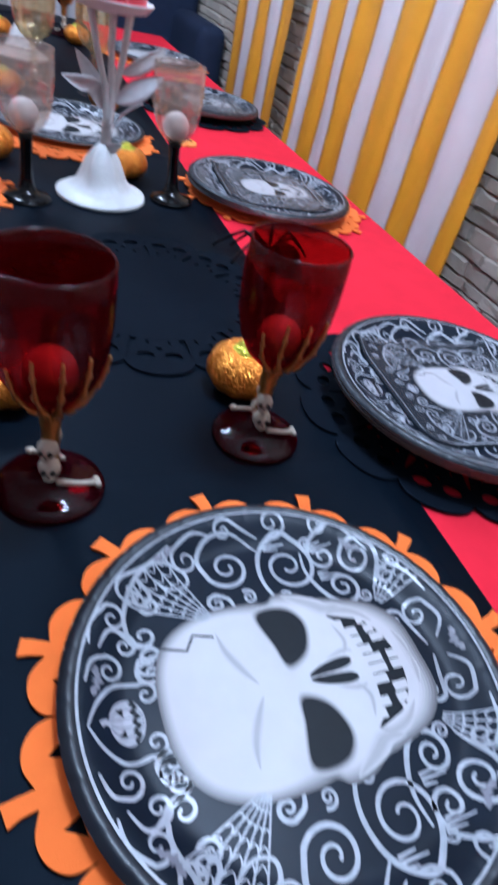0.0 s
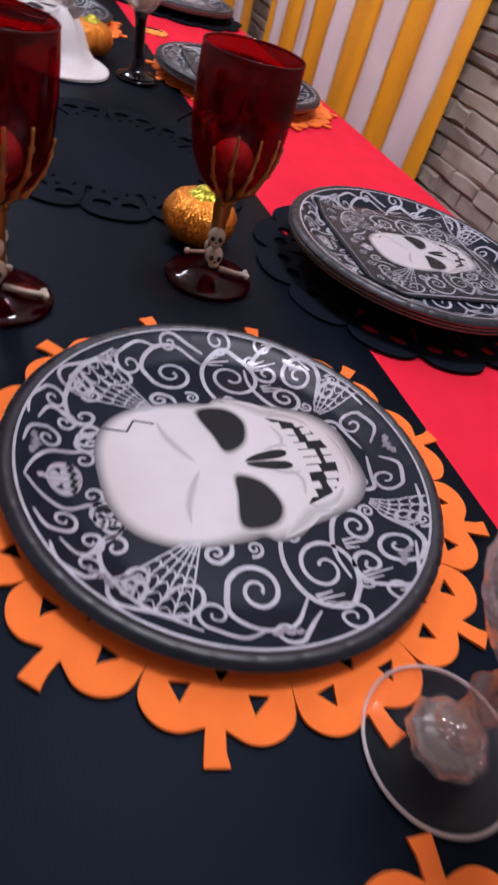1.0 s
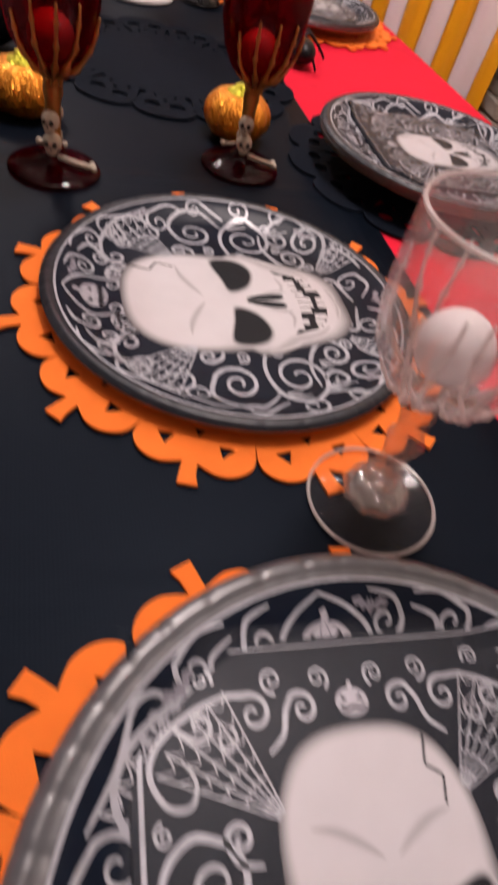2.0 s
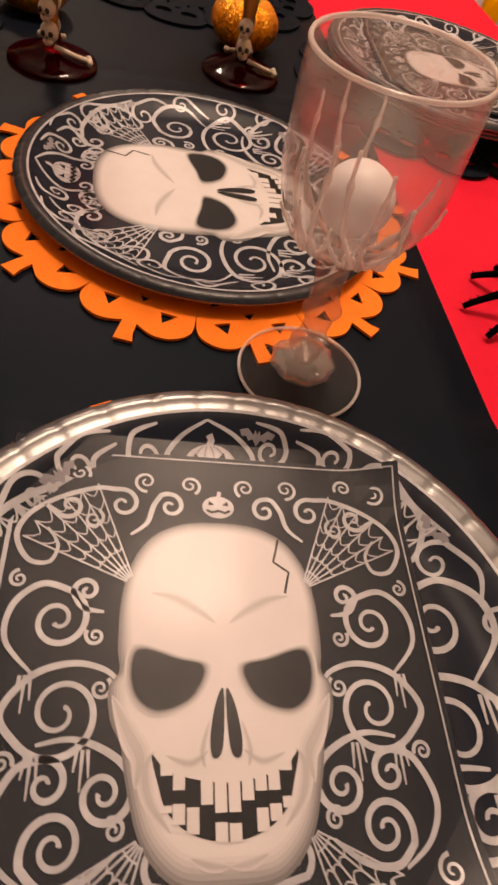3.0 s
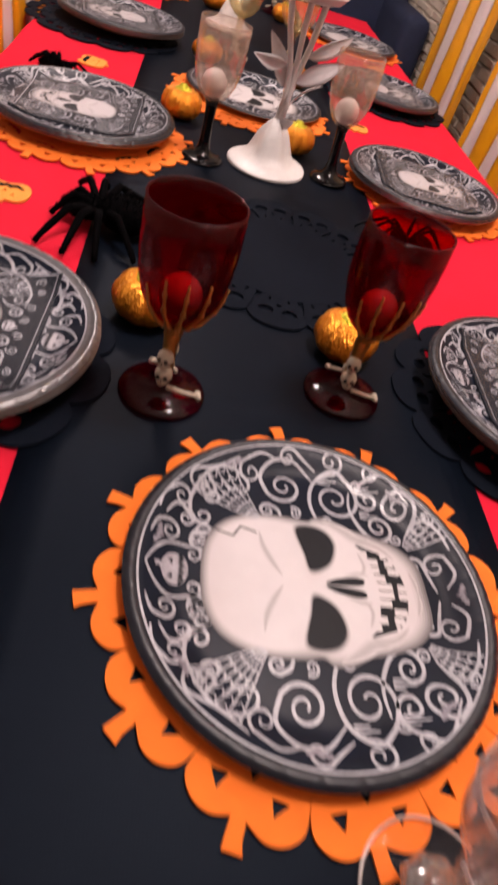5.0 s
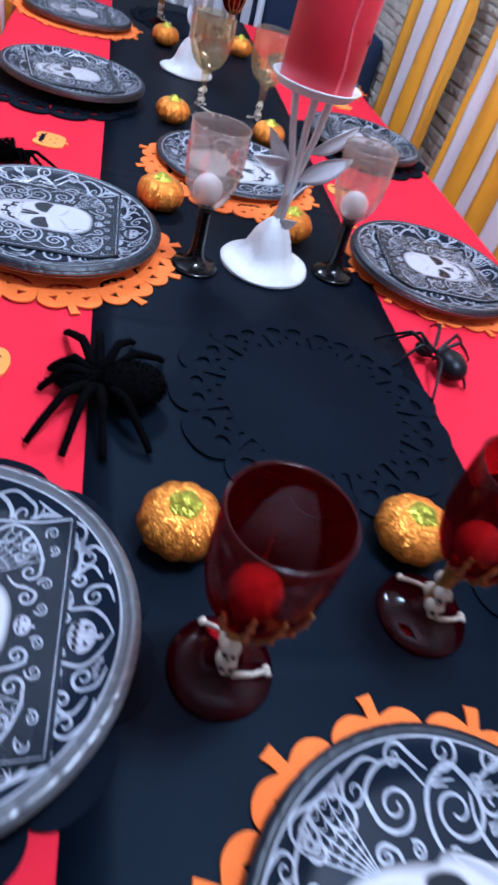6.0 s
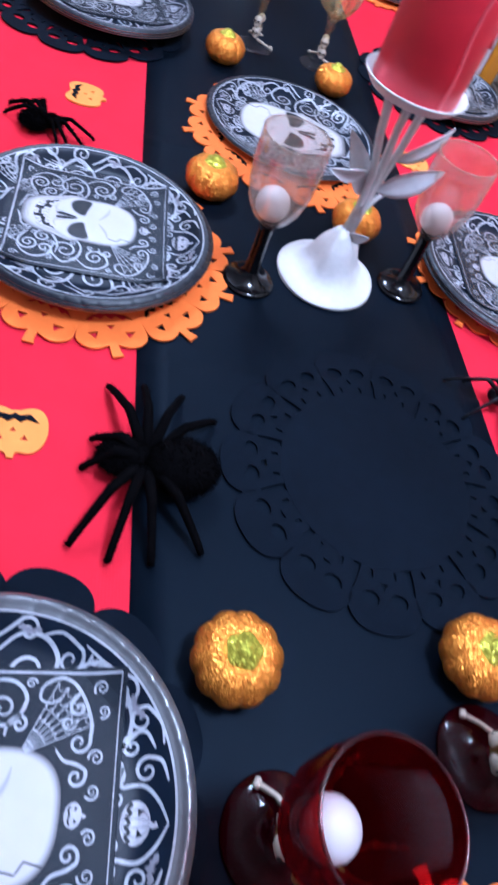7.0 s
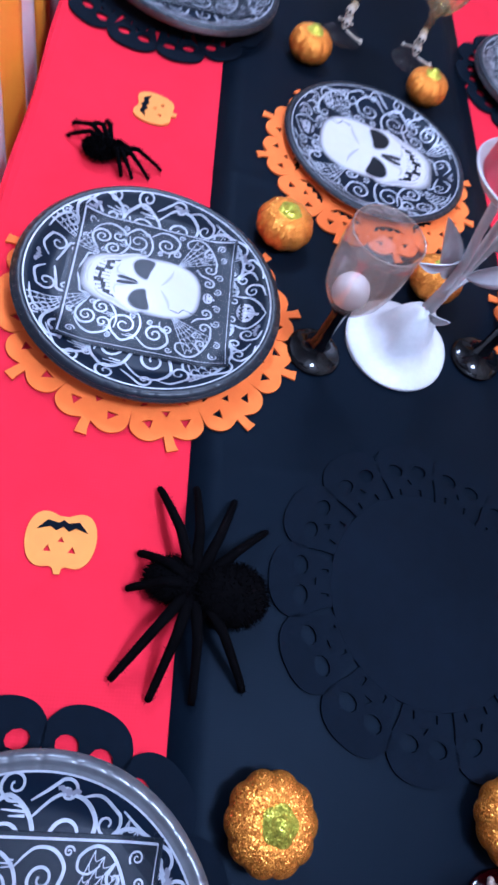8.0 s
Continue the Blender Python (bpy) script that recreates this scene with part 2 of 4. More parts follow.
def part(name, bm, mat, parent, label="", smooth=False):
    """Links a bmesh as one mesh object under a thing or a part."""
    data = bpy.data.meshes.new(name)
    bm.to_mesh(data)
    bm.free()
    for m in mat if isinstance(mat, (list, tuple)) else [mat]:
        data.materials.append(m)
    if smooth:
        data.polygons.foreach_set("use_smooth", [True] * len(data.polygons))
    ob = new(name, data)
    ob.parent = parent
    return tagged(ob, label)


def thing(name, label, category, group="", kind=""):
    return tagged(new(name), label, category, group, kind)


def lathe(profile, seg=48, ripple=None, closed=False):
    """Verts and faces of a profile of (radius, height) turned about z."""
    verts, faces, n = [], [], len(profile)
    for k in range(seg):
        a = 2 * math.pi * k / seg
        for r, z in profile:
            q, dz = (1, 0) if ripple is None else ripple(a, r, z)
            verts.append((r * q * math.cos(a), r * q * math.sin(a), z + dz))
    for k in range(seg):
        for i in range(n if closed else n - 1):
            j, l = (i + 1) % n, (k + 1) % seg
            faces.append((k * n + i, l * n + i, l * n + j, k * n + j))
    return verts, faces


def tube(path, radii, seg=8):
    """A round bar along a path of points, with a radius at each; ends closed."""
    pts = [Vector(p) for p in path]
    if isinstance(radii, (int, float)):
        radii = [radii] * len(pts)
    verts, faces = [], []
    side = Vector((0.31, 0.72, 0.62))
    for i, p in enumerate(pts):
        d = (pts[min(i + 1, len(pts) - 1)] - pts[max(i - 1, 0)]).normalized()
        u = d.cross(side)
        u = (u if u.length > 0.05 else d.cross(Vector((1, 0, 0)))).normalized()
        v = d.cross(u)
        for k in range(seg):
            a = 2 * math.pi * k / seg
            verts.append(p + (u * math.cos(a) + v * math.sin(a)) * radii[i])
    for i in range(len(pts) - 1):
        for k in range(seg):
            l = (k + 1) % seg
            faces.append((i * seg + k, i * seg + l, (i + 1) * seg + l, (i + 1) * seg + k))
    faces += [tuple(range(seg))[::-1], tuple(range((len(pts) - 1) * seg, len(pts) * seg))]
    return verts, faces


def merged(*pieces):
    verts, faces = [], []
    for v, f in pieces:
        n = len(verts)
        verts += [tuple(p) for p in v]
        faces += [tuple(i + n for i in q) for q in f]
    return verts, faces


def moved(piece, m):
    return [m @ Vector(v) for v in piece[0]], piece[1]


def ball(r, seg=20, rings=12, squash=(1, 1, 1), at=(0, 0, 0)):
    prof = [(max(1e-5, r * math.sin(math.pi * i / rings)), -r * math.cos(math.pi * i / rings)) for i in range(rings + 1)]
    v, f = lathe(prof, seg)
    return [(x * squash[0] + at[0], y * squash[1] + at[1], z * squash[2] + at[2]) for x, y, z in v], f


def box(x0, x1, y0, y1, z0, z1):
    v = [(x, y, z) for z in (z0, z1) for y in (y0, y1) for x in (x0, x1)]
    return v, [(0, 2, 3, 1), (4, 5, 7, 6), (0, 1, 5, 4), (2, 6, 7, 3), (0, 4, 6, 2), (1, 3, 7, 5)]


def smooth_loop(pts, steps=6, closed=True):
    """Catmull-Rom through 2D points."""
    n, out = len(pts), []
    for i in range(n if closed else n - 1):
        a, b, c, d = (pts[(i + k) % n] if closed else pts[min(max(i + k, 0), n - 1)] for k in (-1, 0, 1, 2))
        for s in range(steps):
            t = s / steps
            out.append(tuple(0.5 * (2 * b[j] + (c[j] - a[j]) * t + (2 * a[j] - 5 * b[j] + 4 * c[j] - d[j]) * t * t
                                    + (3 * b[j] - a[j] - 3 * c[j] + d[j]) * t ** 3) for j in (0, 1)))
    return out if closed else out + [tuple(pts[-1])]


def cut_sheet(outline, holes, thick):
    """A flat sheet of a thickness, with an outline and holes cut through."""
    bm = bmesh.new()
    for loop in [outline, *holes]:
        vs = [bm.verts.new((x, y, thick)) for x, y in loop]
        for i in range(len(vs)):
            bm.edges.new((vs[i - 1], vs[i]))
    bmesh.ops.triangle_fill(bm, use_beauty=True, use_dissolve=False, edges=bm.edges[:], normal=(0, 0, 1))
    for f in bm.faces:
        if f.normal.z < 0:
            f.normal_flip()
    rim = [e for e in bm.edges if len(e.link_faces) == 1]
    made = bmesh.ops.extrude_edge_only(bm, edges=rim)
    for v in [g for g in made["geom"] if isinstance(g, bmesh.types.BMVert)]:
        v.co.z = 0.0
    bmesh.ops.recalc_face_normals(bm, faces=bm.faces[:])
    return bm


# ---- room ----
def wall_block(name, x0, x1, y0, y1, z0, z1, mat, label, category):
    return tagged(mesh(name, *box(x0, x1, y0, y1, z0, z1), mat), label, category, kind="structure")


wall_block("floor", -2.2, 1.1, -2.6, 4.2, -0.1, 0.0, FLOOR, "brown wooden floor under the table", "floor")
wall_block("ceiling", -2.2, 1.1, -2.6, 4.2, 2.5, 2.6, PLASTER_WALL, "pale painted ceiling", "ceiling")
wall_block("wall_west", -2.3, -2.2, -2.6, 4.2, 0, 2.5, PLASTER_WALL, "pale grey painted plaster wall", "wall")
wall_block("wall_south", -2.3, 1.1, -2.7, -2.6, 0, 2.5, PLASTER_WALL, "pale grey painted plaster wall", "wall")
wall_block("wall_north", -2.3, 1.1, 4.2, 4.3, 0, 2.5, PLASTER_WALL, "pale grey painted plaster wall", "wall")
wall_east = wall_block("wall_east", 0.82, 1.0, -2.6, 4.2, 0, 2.5, MORTAR, "wall clad in rough grey split stone", "wall")

# both fittings are out of view; the far one only houses the added lamp
for lx, ly in ((0.18, 0.30), (-0.32, 1.9)):
    lamp = thing("ceiling_lamp", "assumed round opal glass ceiling lamp out of view, lit", "lamp", "ceiling lamps")
    lamp.matrix_basis = pose(lx, ly, 2.5)
    mesh("base_plate", *lathe([(1e-4, 0), (0.12, 0), (0.12, -0.02), (1e-4, -0.02)], 32), GLOSS_BLACK, lamp)
    mesh("shade", *lathe([(1e-4, -0.02), (0.14, -0.02), (0.17, -0.05), (0.17, -0.09), (0.14, -0.12), (1e-4, -0.125)], 40), LAMP_GLASS, lamp, smooth=True)


# ---- table, cloth and runner ----
X0, X1, Y0, Y1 = -0.478, 0.505, -0.66, 2.52
table = thing("dining_table", "long wooden dining table covered by a red cloth", "table")
mesh("tabletop", *box(X0 + 0.01, X1 - 0.01, Y0 + 0.01, Y1 - 0.01, TOP - 0.035, TOP - 0.004), WOOD, table)
for lx in (X0 + 0.08, X1 - 0.08):
    for ly in (Y0 + 0.1, Y1 - 0.1):
        mesh("leg", *box(lx - 0.03, lx + 0.03, ly - 0.03, ly + 0.03, 0, TOP - 0.035), WOOD, table)


def draped_cloth():
    """Flat over the top, rounded at the edge, hanging with soft folds."""
    loops = []
    rng = [(0.012, 0.0, 0.0), (0.004, -0.001, 0.0), (0.0, -0.005, 0.2), (0.0, -0.03, 0.5), (0.0, -0.12, 0.9), (0.0, -0.24, 1.1)]
    perim = []
    n = 60
    for i in range(n):
        perim.append((X0 + (X1 - X0) * i / n, Y0, 0, -1))
    for i in range(2 * n):
        perim.append((X1, Y0 + (Y1 - Y0) * i / (2 * n), 1, 0))
    for i in range(n):
        perim.append((X1 - (X1 - X0) * i / n, Y1, 0, 1))
    for i in range(2 * n):
        perim.append((X0, Y1 - (Y1 - Y0) * i / (2 * n), -1, 0))
    verts, faces = [], []
    for inset, dz, wave in rng:
        for k, (x, y, ox, oy) in enumerate(perim):
            out = wave * 0.008 * (1 + math.sin(k * 0.55) + 0.5 * math.sin(k * 0.21)) - inset
            verts.append((x + ox * out, y + oy * out, TOP + dz))
    m = len(perim)
    for r in range(len(rng) - 1):
        for k in range(m):
            faces.append((r * m + k, (r + 1) * m + k, (r + 1) * m + (k + 1) % m, r * m + (k + 1) % m))
    faces.append(tuple(range(m)))
    return verts, faces


tagged(mesh("tablecloth", *draped_cloth(), RED_CLOTH), "bright red fabric tablecloth lying smooth over the table", "tablecloth")


FOLDS = (0.191, 0.611, 1.031, -0.229)      # pressed creases across the runner


def runner_cloth():
    """A long strip, with a slight lift and shallow creases."""
    verts, faces, nx, ny = [], [], 12, 420
    for j in range(ny + 1):
        y = Y0 + 0.003 + (Y1 - Y0 - 0.006) * j / ny
        left, right = -0.2385 + 0.0015 * math.sin(y * 5), 0.170 + 0.020 * (y - 0.1) / 1.2 + 0.0015 * math.sin(y * 4 + 1)
        for i in range(nx + 1):
            z = 0.0012 + 0.0006 * noise.noise((i * 0.5, y * 3.0, 0)) + sum(0.0013 * math.exp(-((y - fold) / 0.006) ** 2) for fold in FOLDS)
            verts.append((left + (right - left) * i / nx, y, TOP + max(0.0006, z)))
    for j in range(ny):
        for i in range(nx):
            a = j * (nx + 1) + i
            faces.append((a, a + 1, a + nx + 2, a + nx + 1))
    n = len(verts)
    rim = [i for i in range(nx + 1)] + [j * (nx + 1) + nx for j in range(1, ny + 1)] + [ny * (nx + 1) + i for i in range(nx - 1, -1, -1)] + [j * (nx + 1) for j in range(ny - 1, 0, -1)]
    verts += [(verts[i][0], verts[i][1], TOP + 0.0001) for i in rim]
    for k in range(len(rim)):
        l = (k + 1) % len(rim)
        faces.append((rim[l], rim[k], n + k, n + l))
    return verts, faces


tagged(mesh("table_runner", *runner_cloth(), BLACK_CLOTH, smooth=True), "plain black fabric runner down the middle of the red cloth", "table runner")
import collections

# ---- placemats ----
SEAT = TOP + 0.0022          # top of the runner


def pumpkin_outline(w, h):
    """A squat pumpkin with a crooked stem, pointing along +y."""
    half = [(0.07, 0.93), (0.22, 1.00), (0.36, 0.97), (0.465, 0.86), (0.503, 0.71), (0.4575, 0.42), (0.4035, 0.16), (0.3695, 0.0)]
    left = smooth_loop([(-x, y) for x, y in half[::-1]], 4, False)
    right = smooth_loop(half, 4, False)
    stem = [(-0.06, 0.93), (-0.075, 1.08), (-0.11, 1.19), (0.05, 1.22), (0.06, 1.06), (0.065, 0.93)]
    return [(x * w, y * h) for x, y in left + stem + right + [(0.0, 0.0)]]


def pumpkin_holes(w, h):
    eyes = [[(s * 0.26 - 0.075, 0.60), (s * 0.26 + 0.075, 0.62), (s * 0.24, 0.78)] for s in (-1, 1)]
    nose = [(-0.06, 0.44), (0.06, 0.44), (0.0, 0.56)]
    mouth = [(-0.34, 0.34), (-0.24, 0.27), (-0.20, 0.33), (-0.10, 0.22), (-0.03, 0.30), (0.05, 0.21), (0.12, 0.30), (0.20, 0.23), (0.25, 0.32), (0.34, 0.33),
             (0.24, 0.16), (0.10, 0.11), (-0.08, 0.11), (-0.24, 0.17)]
    return [[(x * w, y * h) for x, y in loop] for loop in [*eyes, nose, mouth]]


def skull_lobe_outline(w, h):
    half = [(0.0, 1.0), (0.20, 0.975), (0.38, 0.87), (0.485, 0.68), (0.475, 0.50), (0.40, 0.32), (0.34, 0.16), (0.30, 0.0)]
    pts = smooth_loop([(-x, y) for x, y in half[::-1]] + half[1:], 4, False)
    return [(x * w, y * h) for x, y in pts]


def skull_lobe_holes(w, h):
    eyes = [[(s * 0.195 + 0.130 * math.cos(a), 0.50 + 0.115 * math.sin(a)) for a in [2 * math.pi * k / 10 for k in range(10)]] for s in (-1, 1)]
    nose = [(-0.055, 0.26), (0.055, 0.26), (0.0, 0.36)]
    slots = [[(x - 0.02, 0.06), (x + 0.02, 0.06), (x + 0.02, 0.17), (x - 0.02, 0.17)] for x in (-0.16, 0.16)]
    return [[(x * w, y * h) for x, y in loop] for loop in [*eyes, nose, *slots]]


def placemat(name, mat, label, lobe_bm, count, reach, disc):
    m = thing(name, label, "placemat", "placemats round the table")
    prof = [(1e-4, 0.0023), (disc - 0.0006, 0.0023), (disc, 0.0018), (disc, 0.0), (1e-4, 0.0)]
    mesh("centre_disc", *lathe(prof, 64), mat, m)
    data = None
    for k in range(count):
        if data is None:
            ob = part("edge_shape", lobe_bm, mat, m)
            data = ob.data
        else:
            ob = new("edge_shape", data)
            ob.parent = m
        a = 360.0 * k / count
        ob.matrix_basis = pose(0, 0, 0, 0, 0, a) @ pose(0, reach, 0)
    return m


ORANGE_MAT = placemat("placemat", ORANGE_FELT, "orange felt placemat edged with cut-out pumpkin faces",
                      cut_sheet(pumpkin_outline(0.0745, 0.058), pumpkin_holes(0.0745, 0.058), 0.0021), 12, 0.103, 0.1045)
BLACK_MAT = placemat("placemat", BLACK_FELT, "black felt placemat edged with cut-out skulls",
                     cut_sheet(skull_lobe_outline(0.0735, 0.064), skull_lobe_holes(0.0735, 0.064), 0.0021), 13, 0.104, 0.106)
# x, y, turn
ORANGE_AT = [(-0.004, -0.009, 6.2), (-0.037, -0.385, 15), (-0.292, 0.781, 11), (0.318, 0.860, 11), (-0.012, 1.108, 10), (-0.325, 1.985, 5), (0.350, 1.985, 12)]
BLACK_AT = [(0.283, 0.252, 4), (-0.345, 0.218, 9), (-0.342, 1.388, 2), (0.345, 1.440, 7), (0.0125, 0.4936, 5), (-0.02, 2.22, 3)]
for mat_thing, places in ((ORANGE_MAT, ORANGE_AT), (BLACK_MAT, BLACK_AT)):
    mat_thing.matrix_basis = pose(places[0][0], places[0][1], SEAT, 0, 0, places[0][2])
    for x, y, turn in places[1:]:
        copy_thing(mat_thing, pose(x, y, SEAT, 0, 0, turn))

# ---- printed card plates ----
RIM = 0.1375
PRINT = 0.1285


def plate_height(r):
    """The top side of a plate at a radius."""
    if r < 0.100:
        return 0.0022
    if r < PRINT:
        s = (r - 0.100) / (PRINT - 0.100)
        return 0.0022 + 0.0090 * s * s * (3 - 2 * s) + 0.0012 * s
    s = (r - PRINT) / (RIM - PRINT)
    return 0.0124 + 0.0020 * math.sin(min(1.0, s) * 2.6) - 0.0032 * s * s


def plate_profile():
    top = [(1e-4, 0.0022)] + [(r, plate_height(r)) for r in [0.05, 0.09, 0.096, 0.100, 0.104, 0.108, 0.112, 0.116, 0.120, 0.1225, 0.1245, 0.1265, PRINT, 0.130, 0.1315, 0.133, 0.1345, 0.136, RIM]]
    under = [(RIM - 0.0005, plate_height(RIM) - 0.0016)] + [(r - 0.0006, plate_height(r) - 0.0012) for r in [0.1335, 0.130, 0.126, 0.120, 0.112, 0.104, 0.098]] + [(0.09, 0.0), (1e-4, 0.0)]
    return top, under


def crimps(a, r, z):
    s = max(0.0, (r - 0.104) / 0.032)
    fold = abs(math.sin(a * 22 + 1.1 * math.sin(a * 5))) ** 30
    return 1 - 0.005 * s * fold, -0.0006 * s * fold


def plate_body(parent, rim_mat):
    top, under = plate_profile()
    edge = 0.1246 if rim_mat is LIT_RIM else PRINT + 0.0001
    inner = [p for p in top if p[0] <= edge]
    mesh("face", *lathe(inner, 416, crimps), PAPER_BLACK, parent, smooth=True)
    mesh("rim", *lathe([inner[-1], *[p for p in top if p[0] > edge]], 416, crimps), rim_mat, parent, "glossy rolled crimped rim", smooth=True)
    mesh("underside", *lathe([top[-1], *under], 104, None), PAPER_BACK, parent, smooth=True)


class Drape:
    """Collects flat print and lays it on a surface height(r)."""

    def __init__(self, height, unit, limit=None, up=0.0, edge=0.0, broad=1.0):
        self.height, self.unit, self.limit, self.up, self.edge, self.broad, self.verts, self.faces = height, unit, limit, up, edge, broad, [], []

    def point(self, x, y, lift):
        if self.edge:
            q = min(1.0, self.edge / max(1e-6, math.hypot(x, y)))
            x, y = x * q, y * q
        x, y = x * self.unit * self.broad, y * self.unit + self.up
        return x, y, self.height(math.hypot(x, y)) + lift

    def ribbon(self, pts, widths, lift=0.0004):
        if isinstance(widths, (int, float)):
            widths = [widths] * len(pts)
        fine, wide = [pts[0]], [widths[0]]
        for (ax, ay), (bx, by), v, w in zip(pts, pts[1:], widths, widths[1:]):
            n = max(1, math.ceil(math.hypot(bx - ax, by - ay) / 0.03))
            fine += [(ax + (bx - ax) * k / n, ay + (by - ay) * k / n) for k in range(1, n + 1)]
            wide += [v + (w - v) * k / n for k in range(1, n + 1)]
        pts, widths = fine, wide
        inside = [not self.limit or max(abs(x), abs(y)) < self.limit for x, y in pts]
        n, base = len(pts), len(self.verts)
        if isinstance(widths, (int, float)):
            widths = [widths] * n
        for i, (x, y) in enumerate(pts):
            (ax, ay), (bx, by) = pts[max(i - 1, 0)], pts[min(i + 1, n - 1)]
            dx, dy = bx - ax, by - ay
            q = math.hypot(dx, dy) or 1
            ox, oy = -dy / q * widths[i] / 2, dx / q * widths[i] / 2
            self.verts += [self.point(x + ox, y + oy, lift), self.point(x - ox, y - oy, lift)]
        self.faces += [(base + 2 * i + 1, base + 2 * i + 3, base + 2 * i + 2, base + 2 * i) for i in range(n - 1) if inside[i] and inside[i + 1]]

    def fill(self, loop, lift=0.0004):
        base = len(self.verts)
        self.verts += [self.point(x, y, lift) for x, y in loop]
        self.faces.append(tuple(range(base, base + len(loop))))

    def dome(self, loop, lift=0.0006, rings=4):
        """A filled shape in rings, so that it follows a sloping surface."""
        cx, cy, n, base = sum(p[0] for p in loop) / len(loop), sum(p[1] for p in loop) / len(loop), len(loop), len(self.verts)
        for k in range(rings, 0, -1):
            self.verts += [self.point(cx + (x - cx) * k / rings, cy + (y - cy) * k / rings, lift) for x, y in loop]
        for k in range(rings - 1):
            for i in range(n):
                j = (i + 1) % n
                self.faces.append((base + k * n + i, base + k * n + j, base + (k + 1) * n + j, base + (k + 1) * n + i))
        self.faces.append(tuple(base + (rings - 1) * n + i for i in range(n)))

    def done(self, name, mat, parent, label=""):
        return mesh(name, self.verts, self.faces, mat, parent, label)


def curl(x, y, r, start, turns=1.6, hand=1, n=34):
    """Points of a spiral from its outer end to its eye."""
    out = []
    for i in range(n + 1):
        s = i / n
        a = start + hand * 2 * math.pi * turns * s
        q = r * (1 - 0.86 * s ** 0.85)
        out.append((x + q * math.cos(a), y + q * math.sin(a)))
    return out


def web(sheet, x, y, start, end, inner, outer, spokes=5, rings=4):
    angles = [start + (end - start) * i / (spokes - 1) for i in range(spokes)]
    for a in angles:
        sheet.ribbon([(x + q * math.cos(a), y + q * math.sin(a)) for q in (inner * 0.4, (inner + outer) / 2, outer * 0.94)], 0.0085, 0.0007)
    for k in range(rings):
        q = inner + (outer * 0.93 - inner) * k / (rings - 1)
        for a, b in zip(angles, angles[1:]):
            m, sag = (a + b) / 2, 0.90
            sheet.ribbon(smooth_loop([(x + q * math.cos(a), y + q * math.sin(a)), (x + q * sag * math.cos(m), y + q * sag * math.sin(m)), (x + q * math.cos(b), y + q * math.sin(b))], 4, False), 0.0068, 0.0007)


def bat(sheet, x, y, size, turn):
    half = [(0, 0.25), (0.12, 0.45), (0.2, 0.2), (0.55, 0.5), (1.0, 0.35), (0.85, 0.05), (0.6, 0.1), (0.45, -0.12), (0.22, -0.02), (0, -0.35)]
    loop = half + [(-px, py) for px, py in half[-2:0:-1]]
    c, s = math.cos(turn), math.sin(turn)
    sheet.fill([(x + size * (c * px - s * py), y + size * (s * px + c * py)) for px, py in loop[::-1]])


# Flourishes of one half of the print: points along the stem, the eye of its end spiral, the way it winds
CHEEK = [([(0.85, -0.12), (0.98, 0.02), (0.97, 0.18), (0.85, 0.28), (0.70, 0.24)], (0.765, 0.11), 1),
         ([(0.46, -0.25), (0.50, -0.13), (0.66, -0.08), (0.84, -0.13), (0.95, -0.28), (0.86, -0.40)], (0.71, -0.28), -1),
         ([(0.79, -0.40), (0.66, -0.38), (0.54, -0.41), (0.43, -0.48), (0.39, -0.57)], (0.505, -0.58), 1),
         ([(0.74, -0.88), (0.87, -0.79), (0.93, -0.65), (0.86, -0.49), (0.76, -0.45)], (0.735, -0.54), 1),
         ([(0.44, -0.77), (0.56, -0.85), (0.70, -0.87), (0.79, -0.80)], (0.675, -0.745), 1)]
CROWN = [([(0.87, 0.57), (0.81, 0.48), (0.84, 0.39), (0.94, 0.40), (1.01, 0.52), (0.97, 0.64), (0.84, 0.74), (0.66, 0.81), (0.55, 0.81)], (0.51, 0.725), 1),
         ([(0.46, 0.55), (0.38, 0.62), (0.35, 0.72), (0.31, 0.79)], (0.26, 0.725), 1),
         ([(0.56, 0.15), (0.66, 0.17), (0.71, 0.24)], (0.645, 0.25), 1),
         ([(0.90, 0.70), (0.84, 0.66)], (0.775, 0.70), -1),
         ([(0.04, -0.95), (0.18, -0.91), (0.31, -0.88)], (0.265, -0.815), 1)]
FILL = [(0.63, 0.63, 0.055, 2.0, 1), (0.15, 0.86, 0.060, 4.2, -1), (0.38, 0.87, 0.065, 4.6, 1), (0.72, 0.90, 0.055, 3.6, -1), (0.90, 0.87, 0.065, 4.0, 1), (0.93, 0.30, 0.045, 1.5, -1),
        (0.53, -0.185, 0.050, 2.2, 1), (0.57, 0.04, 0.045, 0.6, -1), (0.44, -0.70, 0.045, 1.0, 1), (0.90, -0.90, 0.060, 1.6, 1), (0.60, -0.95, 0.050, 0.8, -1), (0.88, -0.46, 0.045, 3.4, -1)]
